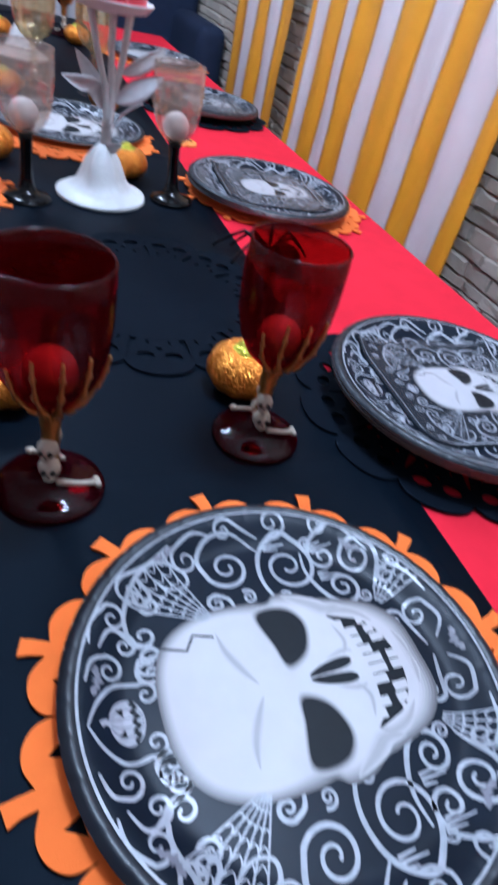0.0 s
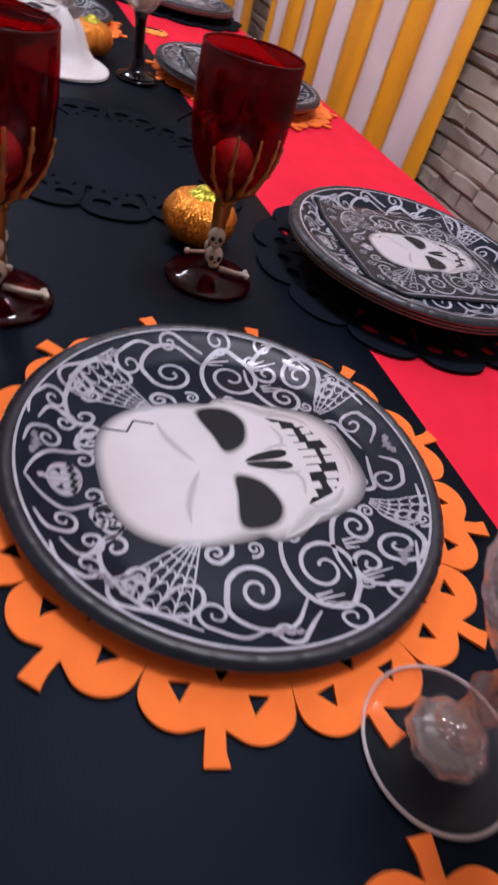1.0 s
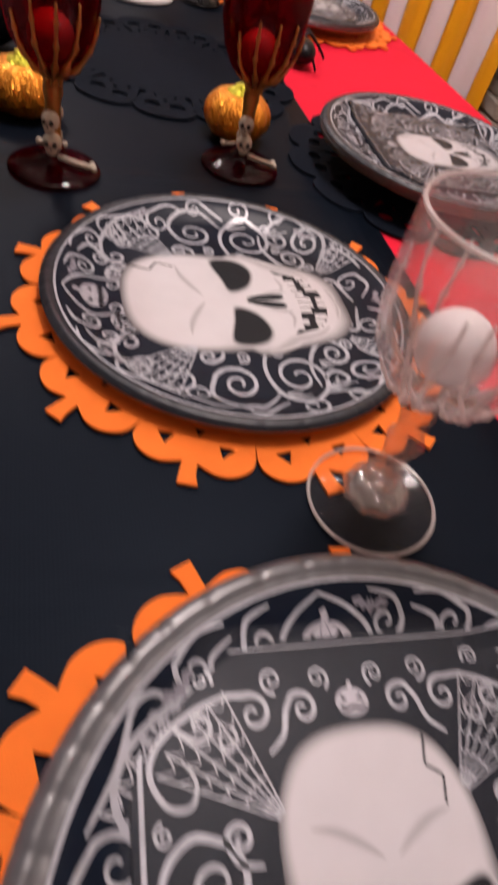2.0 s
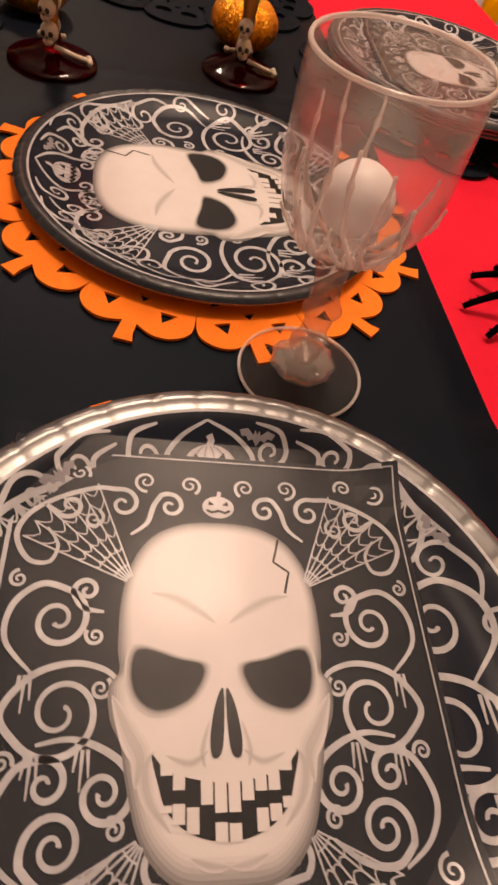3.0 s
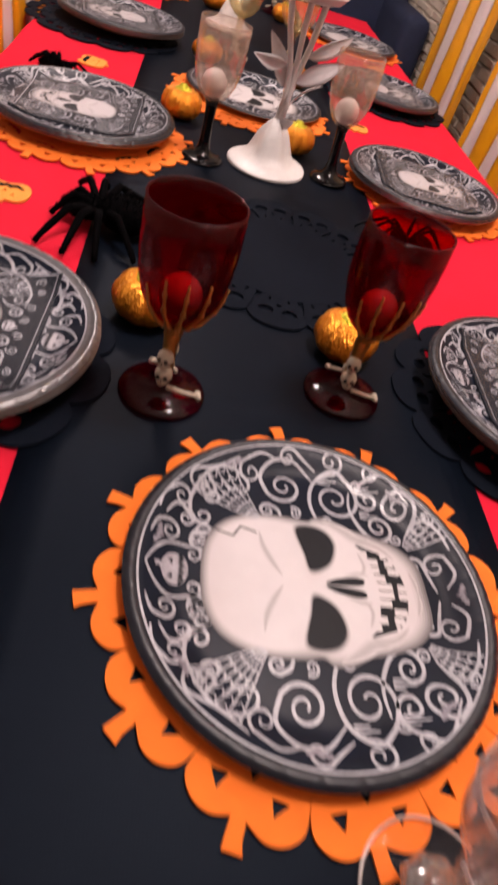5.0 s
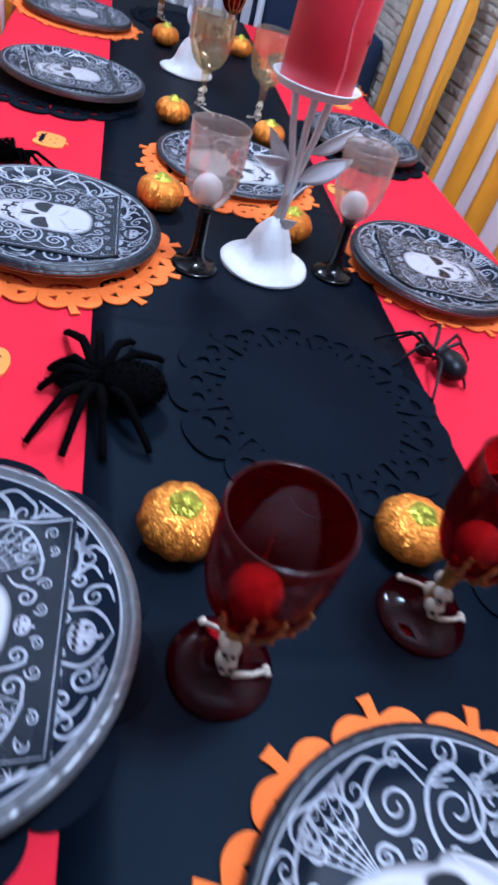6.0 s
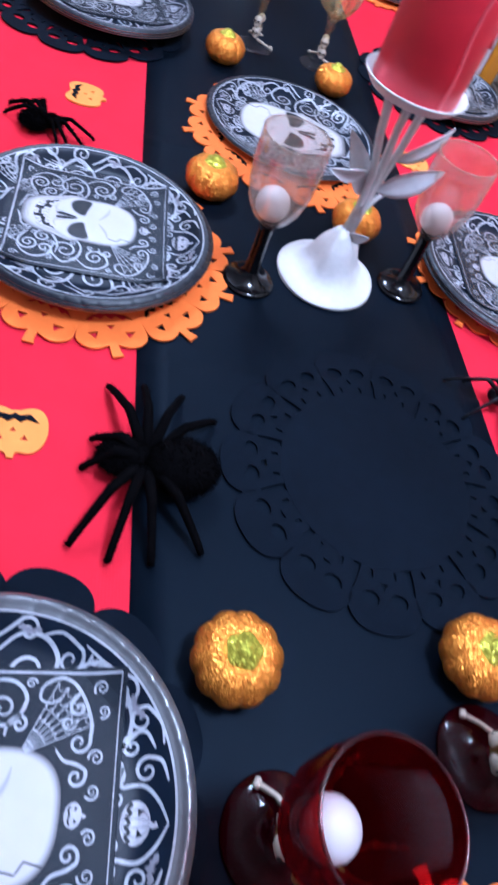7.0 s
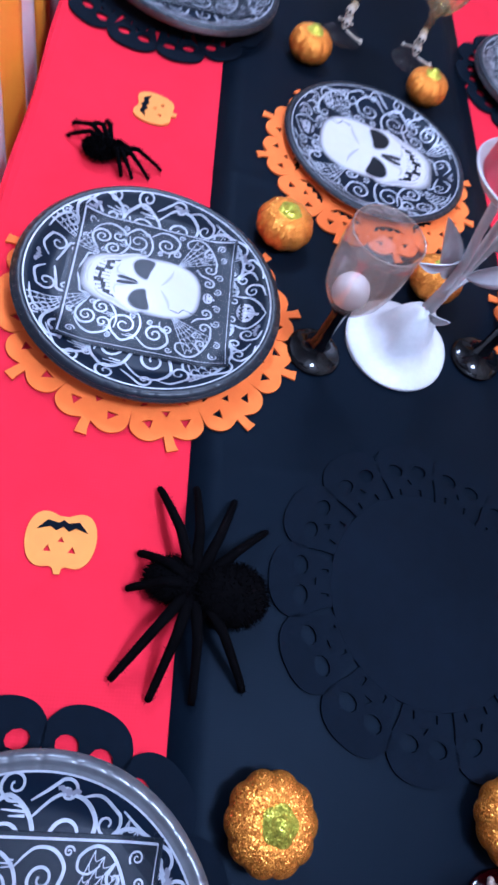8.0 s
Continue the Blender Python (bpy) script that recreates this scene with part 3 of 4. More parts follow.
EDGE = [([(0.84, -0.10), (0.90, -0.02), (0.96, 0.05)], (0.905, 0.09), 1), ([(0.83, -0.14), (0.83, -0.22), (0.87, -0.27)], (0.91, -0.20), 1),
        ([(0.62, -0.70), (0.76, -0.62), (0.88, -0.54)], (0.835, -0.475), 1), ([(0.88, 0.17), (0.90, 0.28), (0.82, 0.40)], (0.765, 0.34), 1),
        ([(0.84, 0.42), (0.74, 0.56), (0.69, 0.68)], (0.61, 0.665), 1), ([(0.45, 0.80), (0.36, 0.70), (0.32, 0.62)], (0.245, 0.66), -1),
        ([(0.05, -0.84), (0.14, -0.90), (0.26, -0.86)], (0.20, -0.80), 1),
        ([(0.36, 0.90), (0.46, 0.88), (0.54, 0.80)], (0.475, 0.775), -1), ([(0.30, -0.90), (0.42, -0.86), (0.50, -0.80)], (0.455, -0.755), 1),
        ([(0.0, 0.955), (0.10, 0.90), (0.165, 0.82), (0.155, 0.72)], (0.105, 0.69), -1), ([(0.19, 0.94), (0.28, 0.90), (0.30, 0.83)], (0.235, 0.83), -1),
        ([(0.34, 0.86), (0.42, 0.80), (0.40, 0.72)], (0.345, 0.74), -1), ([(0.20, 0.70), (0.19, 0.63), (0.25, 0.58)], (0.265, 0.64), 1)]


def flourish(sheet, stem, eye, hand, wide=0.034, sx=1.0, sy=1.0, up=0.0):
    """A stroke that swells along its stem and winds into a spiral, drawn on both sides."""
    line = smooth_loop(stem, 7, False)
    (ex, ey), (lx, ly) = eye, line[-1]
    r, start = math.hypot(lx - ex, ly - ey), math.atan2(ly - ey, lx - ex)
    turns = 1.55 if r > 0.11 else 1.25
    wind = curl(ex, ey, r, start, turns, hand, 40)[1:]
    n, m = len(line), len(wind)
    widths = [wide * (0.45 + 0.55 * math.sin(0.5 * math.pi * min(1.0, 1.6 * i / n))) for i in range(n)] + [wide * (1.0 - 0.50 * i / m) for i in range(m - 3)] + [wide * q for q in (0.62, 0.74, 0.55)]
    for side in (1, -1):
        sheet.ribbon([(side * u * sx, v * sy + up) for u, v in line + wind][::side], widths[::side], 0.00034 + 0.00001 * (side == 1))


def drips(sheet, x, y, sx, sy):
    """Three thin runs hanging from a junction."""
    for side in (1, -1):
        for k, length in ((-0.022, 0.10), (0.0, 0.15), (0.022, 0.08)):
            sheet.ribbon([(side * (x + k) * sx, y * sy), (side * (x + k * 1.4) * sx, (y - length) * sy)], [0.016, 0.007], 0.0005)


def ornament(sheet, square=False):
    """The white print round the skull: flourishes, four webs and, on a plate, an edge of curls and a ring."""
    sx, sy, up = (0.965, 0.99, 0.0) if square else (0.90, 0.88, 0.03)
    for stem, eye, hand in CHEEK:
        flourish(sheet, stem, eye, hand, 0.030 if square else 0.025, sx, sy, up)
    for stem, eye, hand in CROWN:
        flourish(sheet, stem, eye, hand, 0.027 if square else 0.023, sx if square else 0.75, sy if square else 0.85, up)
    for x, y, r, start, hand in FILL if square else FILL[6:] + FILL[:1]:
        for side in (1, -1):
            pts = curl(x * (1 if square else 0.86), y * sy + up, r, start, 1.5, hand, 24)
            sheet.ribbon([(side * u, v) for u, v in pts][::side], [0.018 - 0.009 * i / 24 for i in range(25)][::side], 0.00036)
    for x, y in ((0.87, -0.13), (0.60, -0.42), (0.80, -0.44)):
        drips(sheet, x, y, sx, sy)
    for side in (1, -1):
        web(sheet, side * 0.42 * sx, 0.28 * sy + up, math.pi / 2 - side * 1.16, math.pi / 2 - side * 0.38, 0.12, 0.63 if square else 0.49, 6, 6)
        web(sheet, side * 0.33 * sx, -0.72 * sy + up, -math.pi / 2 + side * 0.30, -math.pi / 2 + side * 1.12, 0.10, 0.44 if square else 0.33, 5, 5)
    if not square:
        for stem, eye, hand in EDGE:
            flourish(sheet, stem, eye, hand, 0.019)
        sheet.ribbon([(math.cos(2 * math.pi * i / 120) * 0.992, math.sin(2 * math.pi * i / 120) * 0.992) for i in range(121)], 0.012)


def art(points):
    """Skull artwork, drawn in steps of about a quarter millimetre across and down, into print units."""
    return [(x * 0.00252, float(np.interp(y, (215, 432, 476, 542, 603, 614, 655, 736, 850), (0.63, -0.02, -0.10, -0.27, -0.44, -0.46, -0.55, -0.75, -0.90)))) for x, y in points]


SKULL_HALF = [(0, 215), (80, 222), (138, 250), (173, 300), (186, 360), (186, 430), (181, 480), (197, 508), (191, 556), (172, 590), (163, 640), (141, 720), (112, 790), (70, 842), (0, 850)]


def both(half):
    return smooth_loop(half + [(-x, y) for x, y in half[-2:0:-1]], 5)


def inset(half, k, cx, cy):
    return [(cx + (x - cx) * k, cy + (y - cy) * k) for x, y in half]


def skull_print(height, unit, parent, up=0.0, broad=1.0):
    """The printed skull: shaded silhouette, light planes, sockets, nose, teeth and a crack."""
    def layer():
        return Drape(height, unit, up=up, broad=broad)

    draw = art
    half = draw(SKULL_HALF)
    skull = None
    for i, tone in enumerate(SKULL_TONES):
        k, sheet = 1 - 0.0175 * i, layer()
        sheet.fill(both([(x * k * (1.0 if y > 0 else 1 - 0.007 * i), 0.10 + (y - 0.10) * k) for x, y in half])[::-1], 0.0004 + 0.00007 * i)
        made = sheet.done("skull_print" if i == 0 else "tone", tone, parent if i == 0 else skull)
        skull = skull or made
    for s in (1, -1):
        for pts, w in (([(12, 392), (45, 372), (90, 352), (132, 345)], 0.040), ([(190, 520), (160, 575), (140, 610), (146, 660)], 0.07), ([(30, 600), (60, 622), (100, 606)], 0.026),
                       ([(118, 600), (132, 630), (122, 680), (90, 720)], 0.045), ([(60, 770), (30, 790), (0, 795)], 0.03), ([(28, 560), (40, 600), (36, 630)], 0.02)):
            line = smooth_loop([(s * x, y) for x, y in draw(pts)], 5, False)
            n = len(line) - 1
            for j, tone in enumerate(SKULL_TONES[5:2:-1]):
                shade = layer()
                shade.ribbon(line, [(0.003 + 1.35 * w * math.sin(math.pi * i / n)) * (1 - 0.30 * j) for i in range(n + 1)], 0.0009 + 0.00005 * j)
                shade.done("grey_shading", tone, skull)
    for s in (1, -1):
        for grow, mat, lift, name in ((1.20, SKULL_TONES[4], 0.00108, "socket_shade"), (1.13, SKULL_TONES[2], 0.00112, "socket_shade"), (1.06, SKULL_TONES[0], 0.00116, "socket_shade"), (1.0, INK, 0.0012, "eye_socket")):
            eye = layer()
            pts = draw([(36, 476), (82, 456), (146, 432), (161, 476), (150, 522), (112, 544), (58, 524)])
            eye.fill(smooth_loop(inset([(s * x, y) for x, y in pts], grow, s * 0.255, -0.14)[::s], 5)[::-1], lift)
            eye.done(name, mat, skull)
        nose = layer()
        nose.fill(smooth_loop([(s * x, y) for x, y in draw([(2, 512), (17, 535), (27, 585), (22, 614), (6, 596)])][::s], 4)[::-1], 0.0012)
        nose.done("nose_hole", INK, skull)
    crack = layer()
    crack.ribbon(draw([(122, 243), (108, 285), (138, 303), (126, 340)]), 0.012, 0.0009)
    crack.done("crack_line", INK, skull)
    mouth = layer()
    mouth.fill(smooth_loop(draw([(-122, 603), (-100, 630), (-60, 646), (0, 655), (60, 646), (100, 630), (122, 603), (112, 650), (95, 694), (56, 724), (0, 736), (-56, 724), (-95, 694), (-112, 650)]), 4), 0.0010)
    mouth.done("mouth_print", INK, skull)
    teeth = layer()
    rows = ((-98, 20, 8, 0), (-78, 30, 26, 20), (-56, 0, 34, 26), (-34, 34, 0, 30), (-12, 42, 26, 34), (10, 42, 24, 34), (32, 30, 0, 32), (54, 24, 30, 0), (76, 34, 22, 24), (98, 18, 14, 0))
    for x, drop, rise, _ in rows:
        up, low = 655 - 0.0036 * x * x, 736 - 0.0046 * x * x
        for a, b in ((up - 2, up + drop), (low - rise, low + 2)):
            if b - a > 8:
                q = draw([(x - 9.5, b), (x + 9.5, b), (x + 9.5, a), (x - 9.5, a)])
                teeth.fill(q, 0.0012)
    teeth.done("teeth_print", SKULL_LIGHT, skull)


def printed_plate(skull=True, rim_mat=PAPER_RIM):
    p = thing("plate", "round black card plate printed with a white skull and scrolls" if skull else "round black card plate with white scrolls under a napkin", "plate", "printed plates")
    plate_body(p, rim_mat)
    size = 0.1250 if rim_mat is LIT_RIM else PRINT
    s = Drape(plate_height, size, edge=0.998)
    ornament(s)
    s.done("scroll_print", PRINT_WHITE, p)
    for a in range(0, 360, 24):
        if a % 48:
            g = Drape(plate_height, size)
            bat(g, 0.90 * math.cos(math.radians(a + 6)), 0.90 * math.sin(math.radians(a + 6)), 0.070, math.radians(a - 84))
            g.done("bat_print", PRINT_GREY, p)
    g = Drape(plate_height, size, up=0.0072)
    g.dome([(0.098 * math.cos(t), 0.735 + 0.076 * math.sin(t)) for t in [2 * math.pi * i / 28 for i in range(28)]])
    g.ribbon([(0.0, 0.80), (0.012, 0.825), (0.004, 0.845)], 0.026, 0.0006)
    g.done("small_pumpkin_print", PRINT_PALE, p)
    ribs = Drape(plate_height, size, up=0.0072)
    for k in (-0.6, -0.2, 0.2, 0.6):
        ribs.ribbon([(0.098 * k * math.cos(t), 0.735 + 0.072 * math.sin(t)) for t in [-1.3 + 0.26 * i for i in range(11)]], 0.006, 0.0008)
    ribs.done("rib_print", PRINT_GREY, p)
    f = Drape(plate_height, size, up=0.0072)
    for x in (-1, 1):
        f.dome([(x * 0.025, 0.748), (x * 0.062, 0.745), (x * 0.056, 0.778)][::x], 0.0010, 2)
    f.ribbon([(-0.085, 0.714), (-0.06, 0.691), (-0.04, 0.711), (-0.02, 0.686), (0, 0.708), (0.02, 0.686), (0.04, 0.711), (0.06, 0.691), (0.085, 0.714)], 0.020, 0.0010)
    f.done("small_face_print", INK, p)
    if skull:
        skull_print(plate_height, 0.1135, p, 0.0118, 1.09)
    return p


def lower_plate(rim_mat, label="round black card plate in a stack under another"):
    p = thing("plate", label, "plate", "stacked plates")
    plate_body(p, rim_mat)
    return p


NAP = 0.087
NAP_PRINT = 0.0828


def napkin_pack():
    """A folded square napkin in clear film: soft layered edges, printed like the plates."""
    p = thing("napkin", "square folded paper napkin with a skull print, wrapped in clear film", "napkin", "napkins on the plates")
    verts, faces, n = [], [], 16
    def top(x, y):
        d = max(abs(x), abs(y)) / NAP
        return 0.0026 - 0.0010 * max(0, d - 0.9) * 5 + 0.0003 * noise.noise((x * 30, y * 30, 0)) + plate_height(math.hypot(x, y)) - 0.0022
    for j in range(n + 1):
        for i in range(n + 1):
            x, y = NAP * (2 * i / n - 1), NAP * (2 * j / n - 1)
            verts.append((x, y, top(x, y)))
    faces += [(j * (n + 1) + i, j * (n + 1) + i + 1, (j + 1) * (n + 1) + i + 1, (j + 1) * (n + 1) + i) for j in range(n) for i in range(n)]
    rim = list(range(n + 1)) + [j * (n + 1) + n for j in range(1, n + 1)] + [n * (n + 1) + i for i in range(n - 1, -1, -1)] + [j * (n + 1) for j in range(n - 1, 0, -1)]
    for layer, (z, out) in enumerate(((-0.0008, 1.008), (-0.0011, 0.997), (-0.0019, 1.006))):
        base = len(verts)
        verts += [(verts[i][0] * out, verts[i][1] * out, verts[i][2] + z) for i in rim]
        prev = rim if layer == 0 else list(range(base - len(rim), base))
        faces += [(prev[(k + 1) % len(rim)], prev[k], base + k, base + (k + 1) % len(rim)) for k in range(len(rim))]
    mesh("folded_tissue", verts, faces, NAPKIN_BLACK, p)
    flat = lambda r: 0.0029 + plate_height(r) - 0.0022
    s = Drape(flat, NAP_PRINT, 1.04)
    ornament(s, True)
    badge, face = Drape(flat, NAP_PRINT), Drape(flat, NAP_PRINT)
    badge.fill([(0.085 * math.cos(t), 0.725 + 0.066 * math.sin(t)) for t in [2 * math.pi * i / 24 for i in range(24)]], 0.0005)
    badge.ribbon([(0.0, 0.78), (0.01, 0.82)], 0.022, 0.0005)
    for x in (-1, 1):
        face.fill([(x * 0.020, 0.735), (x * 0.055, 0.733), (x * 0.048, 0.760)][::x], 0.0008)
    face.ribbon([(-0.062, 0.705), (-0.035, 0.690), (0.0, 0.702), (0.035, 0.690), (0.062, 0.705)], 0.014, 0.0008)
    badge.done("small_pumpkin_print", PRINT_PALE, p)
    face.done("small_face_print", INK, p)
    s.limit, s.unit, e = None, NAP, 0.965
    s.ribbon([(-e, e), (-e, -e), (e, -e)], 0.020)
    s.ribbon([(-e, e), (e, e), (e, -e)], 0.008)
    s.done("scroll_print", PRINT_WHITE, p)
    skull_print(flat, NAP_PRINT, p)
    film = [(x * 1.05, y * 1.05, z + 0.0028 + 0.0030 * max(0.0, (abs(y) / NAP - 0.7) / 0.3) ** 2 + 0.0010 * noise.noise((x * 40, y * 40, 3))) for x, y, z in verts[:(n + 1) ** 2]]
    mesh("clear_film", film, faces[:n * n], FILM, p, "clear crinkled plastic film", smooth=True)
    return p


PLATE, NAPKIN = printed_plate(), napkin_pack()
# the second kind has the lamp's reflection painted into its rim
UNDER = {"dark": printed_plate(False), "lit_rim": printed_plate(False, LIT_RIM)}
LOWER = {"dark": lower_plate(PAPER_RIM), "lit_rim": lower_plate(LIT_RIM)}
SIDE_PLATE = lower_plate(PAPER_RIM, "small black card side plate hidden low in a stack")
first = collections.defaultdict(lambda: True)


def place(key, ob, m):
    if first[key]:
        ob.matrix_basis, first[key] = m, False
        return ob
    return copy_thing(ob, m)


# x, y, turn of the skull (its crown), plates in the stack, napkin on top
SETTINGS = [(-0.0075, -0.0015, 90, 1, False), (-0.0305, -0.380, 2, 10, True), (-0.298, 0.790, -94, 6, True), (0.298, 0.845, 82, 5, True), (-0.004, 1.142, 82, 1, False),
            (0.281, 0.242, 84, 9, True), (-0.3305, 0.211, -95, 7, True), (-0.304, 1.401, -83, 7, True), (0.345, 1.435, 80, 5, True),
            (-0.325, 1.985, -85, 3, True), (0.350, 1.985, 85, 2, False)]
for x, y, turn, stack, napkin in SETTINGS:
    z, look_of = SEAT + 0.0025, "lit_rim" if napkin and y < 0.5 and x < 0.1 else "dark"
    wide = 1.02 if 0.6 < y < 1.2 or not napkin else 1.0
    for k in range(stack - 1):
        m = pose(x + 0.0012 * math.sin(k * 2.3), y + 0.0010 * math.sin(k * 3.7), z + 0.0034 * k, 0, 0, turn + 17 * k)
        if stack - k > 3:
            place("side", SIDE_PLATE, m @ Matrix.Scale(0.78, 4))
        else:
            place("lower " + look_of, LOWER[look_of], m @ Matrix.Scale(wide, 4))
    z += 0.0034 * (stack - 1)
    place("under " + look_of if napkin else "plate", UNDER[look_of] if napkin else PLATE, pose(x, y, z, 0, 0, turn) @ Matrix.Scale(wide, 4))
    if napkin and y < -0.1:
        place("napkin", NAPKIN, pose(-0.0375, -0.366, z + 0.0028, 0, 0, -4))
    elif napkin:
        place("napkin", NAPKIN, pose(x, y, z + 0.0028, 0, 0, turn + 3))

# ---- goblets ----
def bowl_profile(rim, top, bottom, narrow, wall=0.0014, full=False):
    """Outside up, inside down: a tall bowl that draws in to the stem."""
    h = top - bottom
    out = [(narrow, bottom), (narrow + 0.006, bottom + 0.03 * h), (rim * 0.62, bottom + 0.12 * h), (rim * 0.84, bottom + 0.27 * h), (rim * 0.96, bottom + 0.46 * h),
           (rim, bottom + 0.66 * h), (rim * 1.0, bottom + 0.85 * h), (rim * 0.985, top)]
    if full:
        out[1:5] = [(rim * 0.42, bottom + 0.025 * h), (rim * 0.72, bottom + 0.11 * h), (rim * 0.92, bottom + 0.27 * h), (rim * 1.0, bottom + 0.46 * h)]
    inner = [(max(0.0008, r - wall), z + (wall if i < 3 else 0)) for i, (r, z) in enumerate(out)]
    return out + [(rim * 0.985 - wall / 2, top + 0.0005)] + inner[::-1] + [(1e-4, bottom + 2 * wall)]


def small_skull(r, face, socket):
    """A little skull: cranium, jaw and two sockets; faces along -y."""
    bone = merged(ball(r, 12, 8, (0.92, 1.0, 0.95)), ball(r * 0.62, 10, 6, (0.9, 0.75, 0.75), (0, -r * 0.42, -r * 0.72)))
    holes = merged(*[ball(r * 0.27, 8, 5, (1, 0.6, 1), (s * r * 0.36, -r * 0.86, -r * 0.05)) for s in (1, -1)], ball(r * 0.14, 6, 4, (0.8, 0.6, 1), (0, -r * 0.92, -r * 0.40)))
    return bone, holes


def bony_finger(outside, spread, top, r=0.0026, sway=0.0):
    """A jointed finger lying on the bowl's outside, from the stem upwards."""
    pts, radii, base = [], [], outside[0][1] - 0.006
    for i in range(21):
        s = i / 20
        z = base + (top - base) * s
        q = float(np.interp(z, [p[1] for p in outside], [p[0] for p in outside])) + 0.0012
        a = (spread * (0.55 + 0.45 * min(1, s * 2)) if abs(spread) < 1.3 else spread) + sway * math.sin(s * 5.2)
        pts.append((q * math.sin(a), -q * math.cos(a), z))
        radii.append(r * (1.0 - 0.45 * s) * (1.45 if i in (5, 6, 11, 16) else 0.80))
    return tube(pts, radii, 7)


def goblet(label, glass, foot_mat, height=0.183, rim=0.0382, bottom=0.078, foot=0.040, style="skulls", ball_in=True, grip=GOLD):
    g = thing("goblet", label, "goblet", "goblets on the table")
    outside = bowl_profile(rim, height, bottom, 0.008, full=style == "knuckle")[:8]
    flutes = (lambda a, r, z: (1 + 0.030 * math.cos(12 * a) * min(1, max(0, (height - z) / 0.02)), 0)) if glass is AMBER_GLASS else None
    mesh("bowl", *lathe(bowl_profile(rim, height, bottom, 0.008, full=style == "knuckle"), 96 if flutes else 56, flutes), glass, g, smooth=True)
    foot_profile = [(1e-4, 0.0), (foot - 0.002, 0.0), (foot, 0.0012), (foot - 0.001, 0.0030), (foot * 0.72, 0.0052), (foot * 0.42, 0.0100), (foot * 0.24, 0.0165), (0.0072, 0.024), (1e-4, 0.026)]
    mesh("foot", *lathe(foot_profile, 48), foot_mat, g, smooth=True)
    if glass is not AMBER_GLASS:
        edge = HAZY_GLINT if glass is CLEAR_GLASS else SMOKE_GLASS if glass is SMOKE_GLASS else RED_LIP
        for name, ring, z in (("lip", rim * 0.985 - 0.0007, height), ("foot_edge", foot - 0.001, 0.0016)):
            if name == "lip" or glass is CLEAR_GLASS:
                pts = [(ring + 0.0011 * math.cos(2 * math.pi * i / 8), z + 0.0011 * math.sin(2 * math.pi * i / 8)) for i in range(8)]
                mesh(name, *lathe(pts, 56, None, True), edge, g, smooth=True)
    if style == "skulls":
        stem = lathe([(0.0072, 0.020), (0.0060, 0.032), (0.0064, 0.055), (0.0078, 0.066), (0.0070, 0.072), (0.0105, bottom + 0.004), (1e-4, bottom + 0.004)], 16)
        mesh("stem", *stem, grip, g, smooth=True)
        for turn, z, r in ((-14, 0.0265, 0.0088), (172, 0.0275, 0.0076), (-22, 0.0440, 0.0082), (160, 0.046, 0.0072)):
            bone, holes = small_skull(r, BONE, BONE_DARK)
            m = pose(0, 0, z, 0, 0, turn) @ pose(0, -0.0070, 0, -8)
            sk = mesh("small_skull", *moved(bone, m), BONE, g, "ivory plastic skull on the stem", smooth=True)
            mesh("sockets", *moved(holes, m), BONE_DARK, sk, smooth=True)
        for turn in (25, 150):
            m = pose(0, 0, 0, 0, 0, turn)
            one = tube([(-0.004, -0.014, 0.018), (0.011, -0.020, 0.0130), (0.024, -0.022, 0.0085)], [0.0024, 0.0020, 0.0022], 8)
            knobs = merged(ball(0.0030, 8, 6, at=(0.0255, -0.0208, 0.0095)), ball(0.0030, 8, 6, at=(0.0250, -0.0238, 0.0078)))
            mesh("small_bone", *moved(merged(one, knobs), m), BONE, g, smooth=True)
        for spread in (-0.85, -0.40, 0.05, 0.50, 1.20, 2.7):
            mesh("bony_finger", *bony_finger(outside, spread, 0.136 if abs(spread) < 0.6 else 0.124), grip, g, smooth=True)
    elif style == "knuckle":
        prof = [(0.0085, 0.018), (0.0110, 0.026), (0.0075, 0.034), (0.0078, 0.046), (0.0108, 0.054), (0.0078, 0.062), (0.0078, 0.074), (0.0105, bottom), (1e-4, bottom + 0.003)]
        prof = smooth_loop(prof, 3, False)
        mesh("stem", *lathe([(max(1e-4, r), z) for r, z in prof], 20, lambda a, r, z: (1 + 0.16 * math.sin(3 * a + z * 90), 0)), KNUCKLE, g, "clear moulded bony stem", smooth=True)
        mesh("inner_boss", *lathe([(1e-4, 0.008), (0.0185, 0.0075), (0.0200, 0.0105), (0.0170, 0.0150), (0.0120, 0.0185), (0.0070, 0.0205), (1e-4, 0.021)], 56, lambda a, r, z: (1 + 0.045 * math.sin(9 * a + z * 260) + 0.02 * math.sin(17 * a), 0.0009 * math.sin(11 * a + r * 700))), BOSS, g, smooth=True)
        for spread, top, sway in ((-1.62, 0.150, 0.05), (-1.32, 0.158, -0.04), (-1.00, 0.160, 0.05), (-0.70, 0.154, -0.05), (-0.25, 0.140, 0.06), (1.2, 0.130, 0.05), (2.3, 0.150, 0.04), (2.7, 0.156, -0.04), (3.1, 0.150, 0.05)):
            mesh("moulded_finger", *bony_finger(outside, spread, top, 0.0019, sway), HAZY_GLINT, g, smooth=True)
